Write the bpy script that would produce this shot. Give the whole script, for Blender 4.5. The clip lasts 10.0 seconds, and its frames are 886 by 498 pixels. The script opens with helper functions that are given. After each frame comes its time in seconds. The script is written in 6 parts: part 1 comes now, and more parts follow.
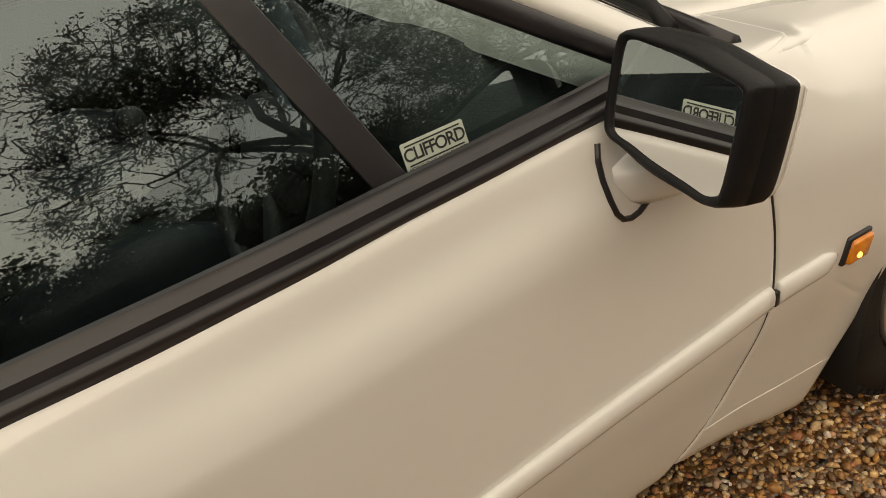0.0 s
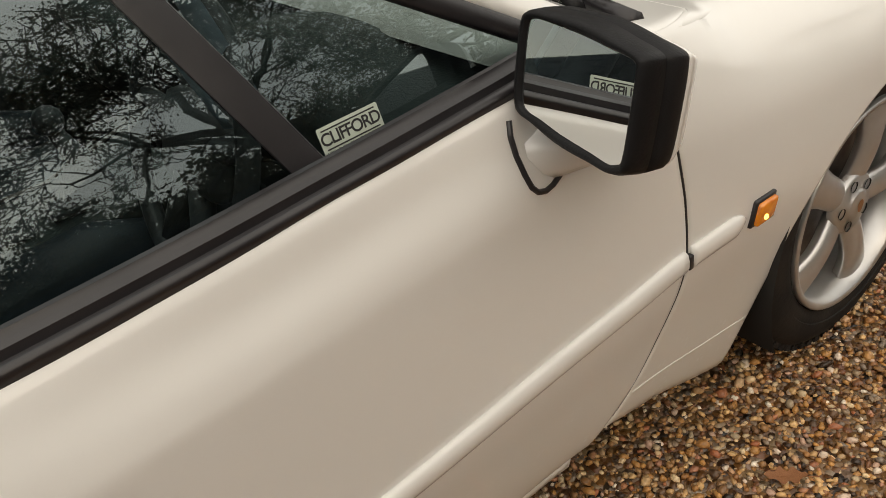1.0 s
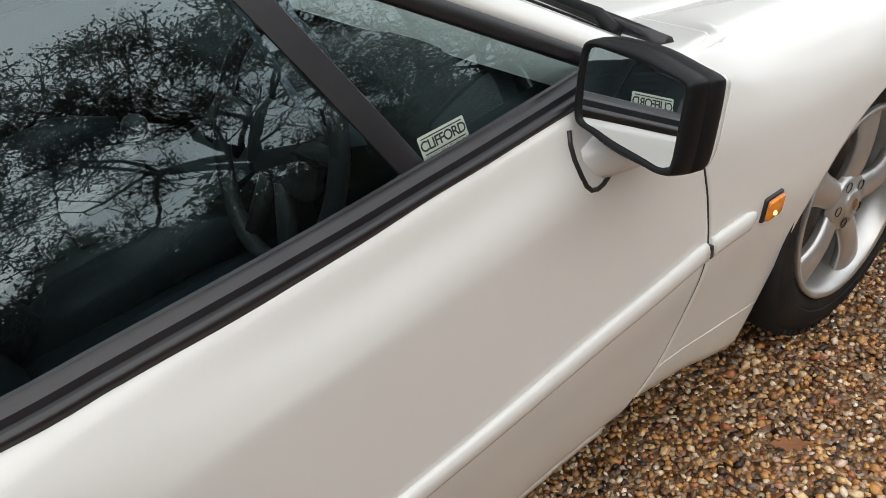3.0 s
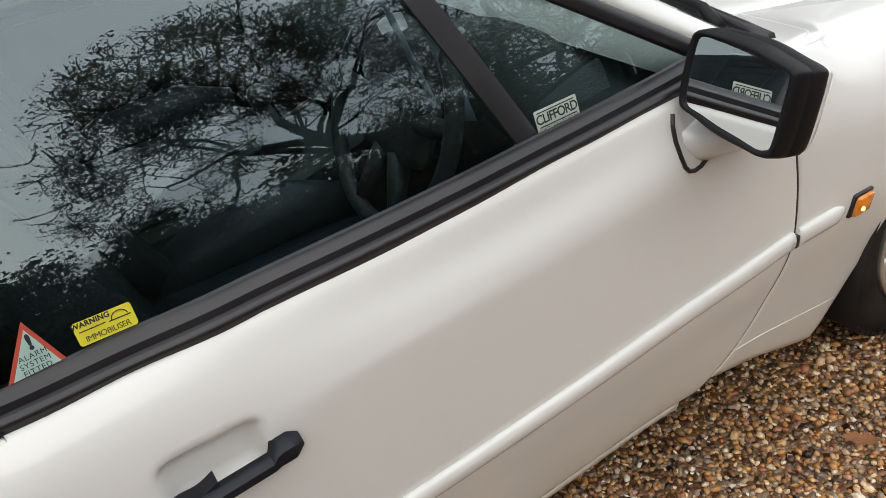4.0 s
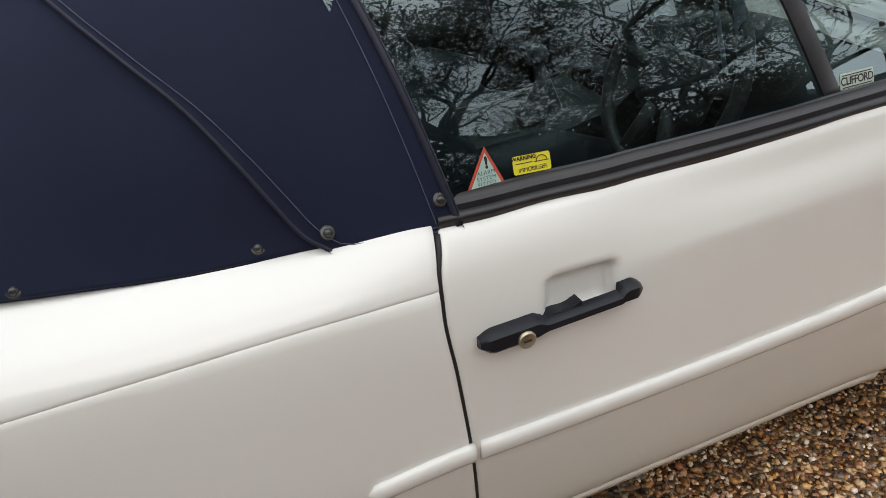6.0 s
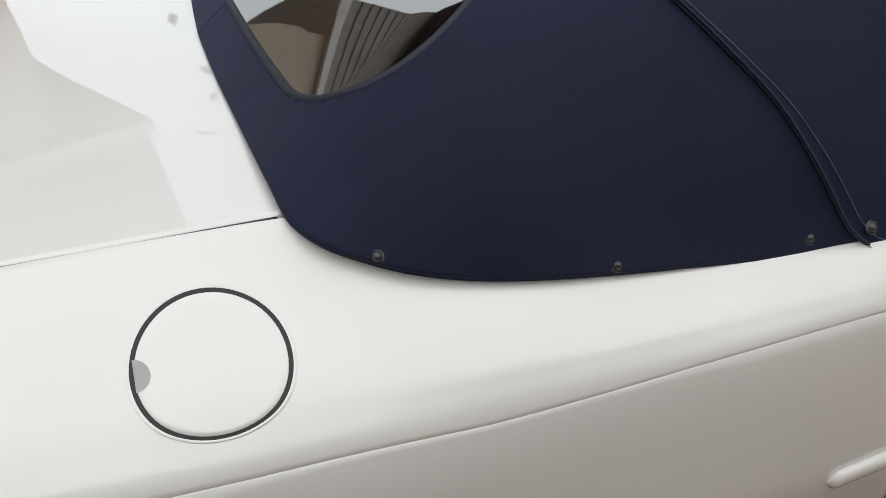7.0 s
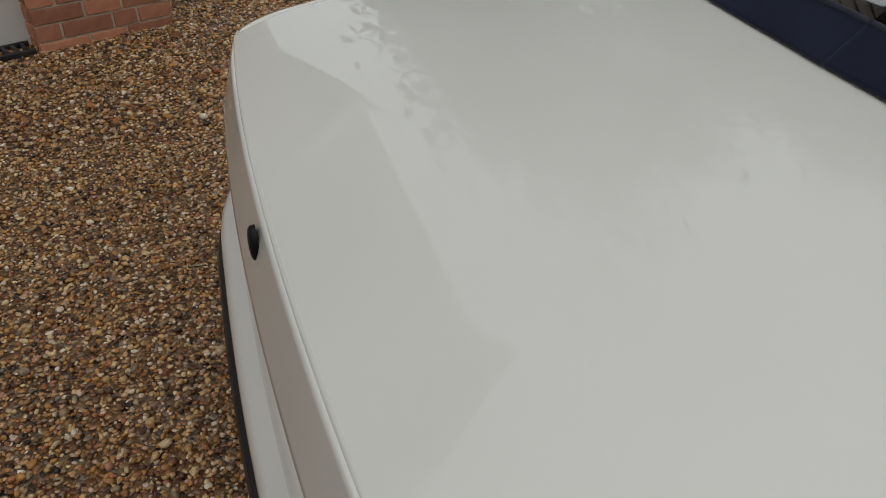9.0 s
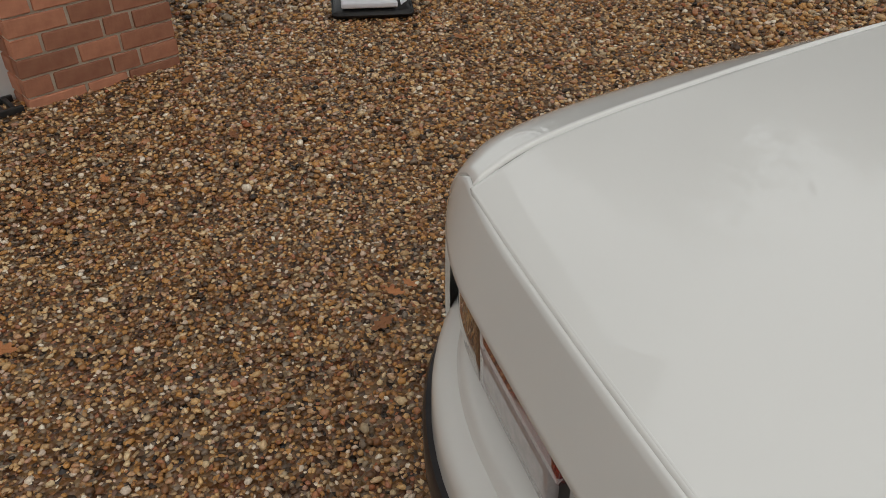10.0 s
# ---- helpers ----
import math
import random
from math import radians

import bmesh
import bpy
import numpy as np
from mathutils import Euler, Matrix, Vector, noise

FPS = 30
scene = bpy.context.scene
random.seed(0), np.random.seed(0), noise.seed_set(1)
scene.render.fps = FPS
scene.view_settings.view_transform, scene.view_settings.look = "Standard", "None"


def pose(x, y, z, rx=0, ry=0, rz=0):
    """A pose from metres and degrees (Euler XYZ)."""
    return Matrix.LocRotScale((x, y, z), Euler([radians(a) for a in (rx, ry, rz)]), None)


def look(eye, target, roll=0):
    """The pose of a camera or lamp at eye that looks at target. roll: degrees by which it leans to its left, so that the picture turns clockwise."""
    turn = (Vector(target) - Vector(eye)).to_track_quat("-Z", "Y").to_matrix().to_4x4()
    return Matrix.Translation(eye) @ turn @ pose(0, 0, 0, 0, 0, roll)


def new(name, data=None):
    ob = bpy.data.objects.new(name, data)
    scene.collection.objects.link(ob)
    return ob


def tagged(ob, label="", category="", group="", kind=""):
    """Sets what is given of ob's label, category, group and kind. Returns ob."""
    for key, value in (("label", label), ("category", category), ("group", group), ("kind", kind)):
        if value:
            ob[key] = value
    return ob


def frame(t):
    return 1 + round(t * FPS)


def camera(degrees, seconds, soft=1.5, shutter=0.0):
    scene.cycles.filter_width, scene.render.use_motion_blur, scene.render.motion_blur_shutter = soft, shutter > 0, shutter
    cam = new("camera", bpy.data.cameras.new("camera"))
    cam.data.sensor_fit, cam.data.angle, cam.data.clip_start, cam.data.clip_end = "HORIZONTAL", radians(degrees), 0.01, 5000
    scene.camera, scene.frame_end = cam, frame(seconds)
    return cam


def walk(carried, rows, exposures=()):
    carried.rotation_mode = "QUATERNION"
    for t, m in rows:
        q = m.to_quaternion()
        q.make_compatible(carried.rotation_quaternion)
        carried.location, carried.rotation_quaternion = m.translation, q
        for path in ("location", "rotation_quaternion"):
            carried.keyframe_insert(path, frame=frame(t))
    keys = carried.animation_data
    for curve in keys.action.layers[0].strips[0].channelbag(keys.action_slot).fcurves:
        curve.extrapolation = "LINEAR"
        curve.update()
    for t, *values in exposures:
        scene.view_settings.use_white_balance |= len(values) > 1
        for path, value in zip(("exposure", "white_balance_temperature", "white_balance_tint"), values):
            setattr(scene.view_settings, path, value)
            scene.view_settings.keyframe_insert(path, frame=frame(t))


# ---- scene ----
cam = camera(58.6, 10.0, soft=0.7)
PATH = [
    (0.0, look((1.061, -1.353, 1.209), (1.536, -0.456, 0.570), -9.93)),
    (0.5, look((1.048, -1.348, 1.234), (1.581, -0.495, 0.581), -11.09)),
    (1.0, look((1.062, -1.386, 1.211), (1.601, -0.546, 0.544), -10.46)),
    (1.5, look((1.055, -1.377, 1.167), (1.613, -0.538, 0.516), -11.60)),
    (2.0, look((1.044, -1.315, 1.195), (1.599, -0.479, 0.537), -11.74)),
    (2.2, look((1.033, -1.311, 1.200), (1.589, -0.485, 0.531), -11.44)),
    (3.3, look((0.882, -1.471, 1.331), (1.428, -0.637, 0.664), -9.22)),
    (3.5, look((0.884, -1.467, 1.335), (1.423, -0.636, 0.658), -8.50)),
    (4.0, look((0.801, -1.492, 1.328), (1.272, -0.608, 0.668), -9.27)),
    (4.5, look((0.730, -1.522, 1.342), (1.167, -0.618, 0.684), -9.76)),
    (5.0, look((0.684, -1.585, 1.332), (1.117, -0.681, 0.672), -8.97)),
    (5.2, look((0.690, -1.612, 1.326), (1.124, -0.709, 0.666), -8.88)),
    (6.3, look((0.125, -1.605, 1.325), (0.723, 0.0, 0.333), -1.63)),
    (6.5, look((-0.026, -1.556, 1.334), (0.594, 0.059, 0.330), -1.60)),
    (6.8, look((-0.166, -1.488, 1.356), (0.417, 0.131, 0.337), -1.20)),
    (7.0, look((-0.247, -1.421, 1.362), (0.310, 0.192, 0.319), -0.75)),
    (7.3, look((-0.319, -1.314, 1.374), (0.091, 0.292, 0.256), -2.00)),
    (7.5, look((-0.413, -1.211, 1.399), (0.045, 0.341, 0.225), -0.20)),
    (8.0, look((-0.632, -1.070, 1.399), (-0.032, 0.477, 0.282), 3.90)),
    (8.3, look((-0.770, -0.993, 1.380), (-0.402, -0.095, 0.674), 4.86)),
    (8.5, look((-0.806, -0.962, 1.389), (-0.497, -0.047, 0.677), 2.00)),
    (8.8, look((-0.932, -0.874, 1.406), (-0.624, 0.039, 0.691), 1.64)),
    (9.0, look((-1.005, -0.790, 1.391), (-0.689, 0.125, 0.682), 1.01)),
    (9.5, look((-1.166, -0.465, 1.386), (-0.824, 0.435, 0.670), -0.46)),
    (10.0, look((-1.250, -0.105, 1.357), (-0.871, 0.776, 0.637), 0.60)),
]
walk(cam, PATH, exposures=[
    (0.0, 0.62, 8800, 12), (0.6, 0.62, 8100, 12), (1.2, 0.73, 7500, 11), (2.2, 0.93, 6650, 10), (3.4, 0.94, 6500, 10), (4.5, 0.94, 6500, 10),
    (6.4, 0.80, 6550, 10), (7.0, 0.54, 6550, 10), (7.5, 0.16, 6600, 9), (8.1, 0.00, 6650, 8), (8.5, -0.10, 6650, 7), (9.0, -0.2, 6700, 7), (10.0, 0.04, 6750, 9),
])

# ---- light ----
world = bpy.data.worlds.new("overcast_sky")
scene.world = world
world.use_nodes = True
wn = world.node_tree.nodes
sky = wn.new("ShaderNodeTexSky")
sky.sky_type = "NISHITA"
sky.sun_disc = False
sky.sun_elevation = radians(24)
sky.sun_rotation = radians(200)
sky.air_density, sky.dust_density, sky.ozone_density = 1.6, 4.0, 1.0
soft = wn.new("ShaderNodeMixRGB")
soft.inputs[0].default_value = 0.82
soft.inputs[2].default_value = (9.2, 9.6, 10.0, 1)
world.node_tree.links.new(sky.outputs[0], soft.inputs[1])
world.node_tree.links.new(soft.outputs[0], wn["Background"].inputs["Color"])
wn["Background"].inputs["Strength"].default_value = 0.085
sun = new("sun", bpy.data.lights.new("sun", "SUN"))
sun.data.energy, sun.data.angle, sun.data.color = 0.7, radians(100), (1.0, 0.96, 0.9)
sun.matrix_world = look((0, 0, 20), (4, 7, 8))


# ---- materials ----
def mat(name, color, rough=0.5, metal=0.0, coat=0.0, spec=0.5, vary=None, scale=6.0, bump=0.0, bump_scale=60.0, amount=0.35, coat_rough=0.03, detail=6.0):
    """A procedural surface: base colour, a second colour in stains, and fine relief."""
    m = bpy.data.materials.new(name)
    m.use_nodes = True
    nt = m.node_tree
    b = nt.nodes["Principled BSDF"]
    b.inputs["Base Color"].default_value = (*color, 1)
    b.inputs["Roughness"].default_value = rough
    b.inputs["Metallic"].default_value = metal
    b.inputs["Coat Weight"].default_value = coat
    b.inputs["Coat Roughness"].default_value = coat_rough
    b.inputs["Specular IOR Level"].default_value = spec
    co = nt.nodes.new("ShaderNodeTexCoord")
    if vary:
        n = nt.nodes.new("ShaderNodeTexNoise")
        n.inputs["Scale"].default_value, n.inputs["Detail"].default_value = scale, detail
        nt.links.new(co.outputs["Object"], n.inputs["Vector"])
        r = nt.nodes.new("ShaderNodeValToRGB")
        r.color_ramp.elements[0].position, r.color_ramp.elements[1].position = 0.5 - amount / 2, 0.5 + amount / 2
        r.color_ramp.elements[0].color, r.color_ramp.elements[1].color = (*color, 1), (*vary, 1)
        nt.links.new(n.outputs[0], r.inputs[0])
        nt.links.new(r.outputs[0], b.inputs["Base Color"])
    if bump:
        n2 = nt.nodes.new("ShaderNodeTexNoise")
        n2.inputs["Scale"].default_value, n2.inputs["Detail"].default_value = bump_scale, 4
        nt.links.new(co.outputs["Object"], n2.inputs["Vector"])
        bp = nt.nodes.new("ShaderNodeBump")
        bp.inputs["Strength"].default_value = bump
        bp.inputs["Distance"].default_value = 0.002
        nt.links.new(n2.outputs[0], bp.inputs["Height"])
        nt.links.new(bp.outputs[0], b.inputs["Normal"])
    return m


def paint_material():
    """White car paint under clear coat, with road film and dried splashes low down on the panels."""
    m = mat("white_paint", (0.81, 0.80, 0.77), 0.42, coat=1.0, coat_rough=0.012, vary=(0.775, 0.765, 0.735), scale=2.2)
    nt = m.node_tree
    b = nt.nodes["Principled BSDF"]
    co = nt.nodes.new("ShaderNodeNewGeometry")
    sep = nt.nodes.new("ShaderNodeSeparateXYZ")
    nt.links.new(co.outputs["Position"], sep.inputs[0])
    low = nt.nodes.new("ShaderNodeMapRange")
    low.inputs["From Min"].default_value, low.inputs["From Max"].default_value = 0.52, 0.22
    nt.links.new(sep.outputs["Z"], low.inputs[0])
    n = nt.nodes.new("ShaderNodeTexNoise")
    n.inputs["Scale"].default_value, n.inputs["Detail"].default_value = 22, 9
    nt.links.new(co.outputs["Position"], n.inputs["Vector"])
    sp = nt.nodes.new("ShaderNodeTexVoronoi")
    sp.inputs["Scale"].default_value = 90
    nt.links.new(co.outputs["Position"], sp.inputs["Vector"])
    rmp = nt.nodes.new("ShaderNodeMapRange")
    rmp.inputs["From Min"].default_value, rmp.inputs["From Max"].default_value = 0.5, 0.72
    nt.links.new(n.outputs[0], rmp.inputs[0])
    spots = nt.nodes.new("ShaderNodeMapRange")
    spots.inputs["From Min"].default_value, spots.inputs["From Max"].default_value = 0.42, 0.1
    nt.links.new(sp.outputs["Distance"], spots.inputs[0])
    m1 = nt.nodes.new("ShaderNodeMath")
    m1.operation = "MULTIPLY"
    nt.links.new(rmp.outputs[0], m1.inputs[0])
    nt.links.new(spots.outputs[0], m1.inputs[1])
    m2 = nt.nodes.new("ShaderNodeMath")
    m2.operation = "MULTIPLY"
    nt.links.new(m1.outputs[0], m2.inputs[0])
    nt.links.new(low.outputs[0], m2.inputs[1])
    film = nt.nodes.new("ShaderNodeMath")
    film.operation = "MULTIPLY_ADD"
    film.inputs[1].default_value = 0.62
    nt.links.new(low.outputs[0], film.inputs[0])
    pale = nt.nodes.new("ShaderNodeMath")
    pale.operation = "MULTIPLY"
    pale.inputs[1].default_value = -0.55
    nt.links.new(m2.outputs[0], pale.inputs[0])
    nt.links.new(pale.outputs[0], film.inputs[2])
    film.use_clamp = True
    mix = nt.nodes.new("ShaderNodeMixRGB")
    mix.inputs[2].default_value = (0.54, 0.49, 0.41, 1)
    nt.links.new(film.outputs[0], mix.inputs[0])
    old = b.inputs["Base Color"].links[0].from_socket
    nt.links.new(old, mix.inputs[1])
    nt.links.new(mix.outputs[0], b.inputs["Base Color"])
    cl = nt.nodes.new("ShaderNodeMapRange")
    cl.inputs["To Min"].default_value, cl.inputs["To Max"].default_value = 1.0, 0.25
    nt.links.new(film.outputs[0], cl.inputs[0])
    nt.links.new(cl.outputs[0], b.inputs["Coat Weight"])
    return m


def glass_material(name, tint, rough=0.0, gloss=1.0, sheen=(1.0, 1.0, 1.0)):
    """A thin pane: mostly clear with a tint, and mirror-like by Fresnel."""
    m = bpy.data.materials.new(name)
    m.use_nodes = True
    nt = m.node_tree
    nt.nodes.remove(nt.nodes["Principled BSDF"])
    tr = nt.nodes.new("ShaderNodeBsdfTransparent")
    tr.inputs[0].default_value = (*tint, 1)
    gl = nt.nodes.new("ShaderNodeBsdfGlossy")
    gl.inputs["Roughness"].default_value = rough
    gl.inputs[0].default_value = (*sheen, 1)
    fr = nt.nodes.new("ShaderNodeFresnel")
    fr.inputs[0].default_value = 1.6
    g = nt.nodes.new("ShaderNodeMath")
    g.operation = "MULTIPLY"
    g.inputs[1].default_value = gloss
    nt.links.new(fr.outputs[0], g.inputs[0])
    mx = nt.nodes.new("ShaderNodeMixShader")
    nt.links.new(g.outputs[0], mx.inputs[0])
    nt.links.new(tr.outputs[0], mx.inputs[1])
    nt.links.new(gl.outputs[0], mx.inputs[2])
    nt.links.new(mx.outputs[0], nt.nodes["Material Output"].inputs[0])
    return m


def canvas_material():
    """Navy woven hood cloth with a fine weave and a few scuffs."""
    m = mat("navy_canvas", (0.008, 0.011, 0.029), 0.75, spec=0.22, vary=(0.012, 0.016, 0.040), scale=5)
    nt = m.node_tree
    b = nt.nodes["Principled BSDF"]
    b.inputs["Sheen Weight"].default_value = 0.16
    b.inputs["Sheen Roughness"].default_value = 0.4
    b.inputs["Sheen Tint"].default_value = (0.35, 0.45, 0.8, 1)
    co = nt.nodes.new("ShaderNodeTexCoord")
    w = nt.nodes.new("ShaderNodeTexWave")
    w.inputs["Scale"].default_value = 420
    nt.links.new(co.outputs["Object"], w.inputs["Vector"])
    n = nt.nodes.new("ShaderNodeTexNoise")
    n.inputs["Scale"].default_value = 14
    nt.links.new(co.outputs["Object"], n.inputs["Vector"])
    ad = nt.nodes.new("ShaderNodeMath")
    ad.operation = "MULTIPLY_ADD"
    ad.inputs[1].default_value = 6
    nt.links.new(n.outputs[0], ad.inputs[0])
    nt.links.new(w.outputs[0], ad.inputs[2])
    bp = nt.nodes.new("ShaderNodeBump")
    bp.inputs["Strength"].default_value, bp.inputs["Distance"].default_value = 0.35, 0.0012
    nt.links.new(ad.outputs[0], bp.inputs["Height"])
    nt.links.new(bp.outputs[0], b.inputs["Normal"])
    return m


def gravel_material(name, spread):
    """Washed flint gravel: each stone its own buff, brown, grey or rust tone."""
    m = bpy.data.materials.new(name)
    m.use_nodes = True
    nt = m.node_tree
    b = nt.nodes["Principled BSDF"]
    b.inputs["Roughness"].default_value = 0.34
    r = nt.nodes.new("ShaderNodeValToRGB")
    r.color_ramp.interpolation = "LINEAR"
    tones = [(0.0, (0.020, 0.014, 0.010)), (0.12, (0.17, 0.088, 0.044)), (0.26, (0.54, 0.265, 0.080)), (0.40, (0.17, 0.064, 0.028)), (0.54, (0.68, 0.415, 0.180)),
             (0.66, (0.19, 0.145, 0.110)), (0.78, (0.78, 0.575, 0.33)), (0.89, (0.36, 0.115, 0.046)), (1.0, (0.88, 0.78, 0.62))]
    el = r.color_ramp.elements
    while len(el) < len(tones):
        el.new(0.5)
    for e, (p, c) in zip(el, tones):
        e.position, e.color = p, (*c, 1)
    if spread == "stone":
        g = nt.nodes.new("ShaderNodeNewGeometry")
        nt.links.new(g.outputs["Random Per Island"], r.inputs[0])
        co = nt.nodes.new("ShaderNodeTexCoord")
        n = nt.nodes.new("ShaderNodeTexNoise")
        n.inputs["Scale"].default_value, n.inputs["Detail"].default_value = 160, 4
        nt.links.new(co.outputs["Object"], n.inputs["Vector"])
        mr = nt.nodes.new("ShaderNodeMapRange")
        mr.inputs["To Min"].default_value, mr.inputs["To Max"].default_value = 0.55, 1.65
        nt.links.new(n.outputs[0], mr.inputs[0])
        mx = nt.nodes.new("ShaderNodeMixRGB")
        mx.blend_type = "MULTIPLY"
        mx.inputs[0].default_value = 1
        nt.links.new(r.outputs[0], mx.inputs[1])
        nt.links.new(mr.outputs[0], mx.inputs[2])
        nt.links.new(mx.outputs[0], b.inputs["Base Color"])
    else:
        co = nt.nodes.new("ShaderNodeTexCoord")
        vo = nt.nodes.new("ShaderNodeTexVoronoi")
        vo.inputs["Scale"].default_value = 62
        nt.links.new(co.outputs["Object"], vo.inputs["Vector"])
        sp = nt.nodes.new("ShaderNodeSeparateColor")
        nt.links.new(vo.outputs["Color"], sp.inputs[0])
        nt.links.new(sp.outputs[0], r.inputs[0])
        # bed tones darkened to paint in the shade between loose stones
        gap_shade = nt.nodes.new("ShaderNodeMixRGB")
        gap_shade.blend_type = "MULTIPLY"
        gap_shade.inputs[0].default_value = 1
        gap_shade.inputs[2].default_value = (0.38, 0.34, 0.31, 1)
        nt.links.new(r.outputs[0], gap_shade.inputs[1])
        nt.links.new(gap_shade.outputs[0], b.inputs["Base Color"])
        bp = nt.nodes.new("ShaderNodeBump")
        bp.inputs["Strength"].default_value, bp.inputs["Distance"].default_value = 1.0, 0.012
        bp.invert = True
        nt.links.new(vo.outputs["Distance"], bp.inputs["Height"])
        nt.links.new(bp.outputs[0], b.inputs["Normal"])
    return m


def random_tone(m, lo, hi):
    """Let each piece of a material be a little lighter or darker."""
    nt = m.node_tree
    b = nt.nodes["Principled BSDF"]
    oi = nt.nodes.new("ShaderNodeObjectInfo")
    mr = nt.nodes.new("ShaderNodeMapRange")
    mr.inputs["To Min"].default_value, mr.inputs["To Max"].default_value = lo, hi
    nt.links.new(oi.outputs["Random"], mr.inputs[0])
    mx = nt.nodes.new("ShaderNodeMixRGB")
    mx.blend_type = "MULTIPLY"
    mx.inputs[0].default_value = 1
    nt.links.new(b.inputs["Base Color"].links[0].from_socket, mx.inputs[1])
    nt.links.new(mr.outputs[0], mx.inputs[2])
    nt.links.new(mx.outputs[0], b.inputs["Base Color"])
    return m


PAINT = paint_material()
TRIM = mat("black_trim_rubber", (0.014, 0.013, 0.015), 0.31, spec=0.5, vary=(0.023, 0.021, 0.023), scale=14, bump=0.15, bump_scale=90)
PLASTIC = mat("black_grained_plastic", (0.006, 0.006, 0.007), 0.5, spec=0.22, vary=(0.010, 0.010, 0.011), scale=20, bump=0.25, bump_scale=420)
HANDLE = mat("dark_handle_plastic", (0.007, 0.008, 0.012), 0.36, spec=0.3, vary=(0.012, 0.013, 0.019), scale=25, bump=0.1, bump_scale=300)
RUBBER = mat("tyre_rubber", (0.010, 0.010, 0.010), 0.75, spec=0.2, vary=(0.026, 0.022, 0.019), scale=9, bump=0.4, bump_scale=120)
DARK = mat("underbody_black", (0.012, 0.012, 0.012), 0.85, vary=(0.02, 0.019, 0.018), scale=8)
SILL = mat("sill_plastic", (0.02, 0.02, 0.021), 0.6, vary=(0.06, 0.05, 0.04), scale=10, bump=0.2)
ALLOY = mat("silver_alloy", (0.62, 0.62, 0.62), 0.33, metal=0.75, vary=(0.50, 0.49, 0.47), scale=10, bump=0.05)
STEEL = mat("grey_steel", (0.25, 0.24, 0.23), 0.5, metal=0.9, vary=(0.12, 0.10, 0.09), scale=18)
BRASS = mat("worn_lock_metal", (0.62, 0.55, 0.42), 0.35, metal=0.9, vary=(0.42, 0.36, 0.27), scale=60)
STUD = mat("black_stud_enamel", (0.02, 0.021, 0.024), 0.18, spec=0.6, vary=(0.05, 0.05, 0.05), scale=200)
CANVAS = canvas_material()
PIPING = mat("navy_piping", (0.008, 0.010, 0.024), 0.6, vary=(0.012, 0.014, 0.03), scale=40, bump=0.2, bump_scale=300)
THREAD = mat("grey_blue_thread", (0.10, 0.11, 0.16), 0.8, vary=(0.06, 0.07, 0.11), scale=120)
LEATHER = mat("black_leather", (0.055, 0.062, 0.066), 0.40, vary=(0.075, 0.083, 0.088), scale=12, bump=0.5, bump_scale=190)
SEATBLUE = mat("dark_blue_leather", (0.030, 0.042, 0.054), 0.4, vary=(0.045, 0.060, 0.074), scale=9, bump=0.45, bump_scale=170)
VINYL = mat("dark_green_grey_vinyl", (0.040, 0.054, 0.054), 0.40, vary=(0.062, 0.078, 0.078), scale=14, bump=0.4, bump_scale=240)
CARPET = mat("black_carpet", (0.014, 0.014, 0.016), 0.95, vary=(0.024, 0.024, 0.026), scale=60, bump=0.6, bump_scale=400)
GLASS = glass_material("tinted_side_glass", (0.40, 0.49, 0.49), 0.0, 2.3, (0.80, 0.95, 1.0))
SCREEN = glass_material("windscreen_glass", (0.62, 0.70, 0.68), 0.0, 1.2)
PVC = glass_material("clear_pvc_window", (0.36, 0.35, 0.39), 0.03, 0.40)
MIRROR = mat("mirror_glass", (0.80, 0.83, 0.84), 0.0, metal=1.0)
AMBER = mat("amber_lens", (0.85, 0.28, 0.02), 0.12, coat=1.0, vary=(0.72, 0.20, 0.015), scale=70)
AMBER.node_tree.nodes["Principled BSDF"].inputs["Subsurface Weight"].default_value = 0.0
REDLENS = mat("red_lens", (0.25, 0.012, 0.012), 0.1, coat=1.0, vary=(0.16, 0.008, 0.01), scale=60)
SMOKE = mat("smoked_lens", (0.16, 0.075, 0.035), 0.1, coat=1.0, vary=(0.10, 0.05, 0.025), scale=60)
CLEARLENS = mat("clear_grey_lens", (0.45, 0.40, 0.39), 0.12, coat=1.0, vary=(0.36, 0.32, 0.32), scale=60)
PLATE = mat("grey_plate", (0.34, 0.32, 0.31), 0.35, coat=0.5, vary=(0.28, 0.265, 0.26), scale=12)
INK = mat("black_print", (0.012, 0.012, 0.013), 0.5)
STICKER = mat("pale_green_sticker", (0.50, 0.56, 0.49), 0.45, vary=(0.43, 0.49, 0.42), scale=30)
STICKTRI = mat("pale_mint_sticker", (0.40, 0.55, 0.50), 0.45, vary=(0.34, 0.48, 0.44), scale=30)
STICKRED = mat("red_sticker_edge", (0.50, 0.07, 0.035), 0.45, vary=(0.40, 0.055, 0.03), scale=40)
STICKYEL = mat("yellow_sticker", (0.74, 0.66, 0.03), 0.45, vary=(0.64, 0.57, 0.03), scale=40)
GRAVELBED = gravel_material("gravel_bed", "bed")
STONES = gravel_material("gravel_stones", "stone")
LEAFDRY = random_tone(mat("dry_oak_leaf", (0.46, 0.20, 0.08), 0.7, vary=(0.33, 0.12, 0.045), scale=50, bump=0.3), 0.6, 1.3)
BRICK = random_tone(mat("red_brick", (0.56, 0.25, 0.15), 0.85, vary=(0.45, 0.185, 0.11), scale=22, bump=0.8, bump_scale=70), 0.65, 1.2)
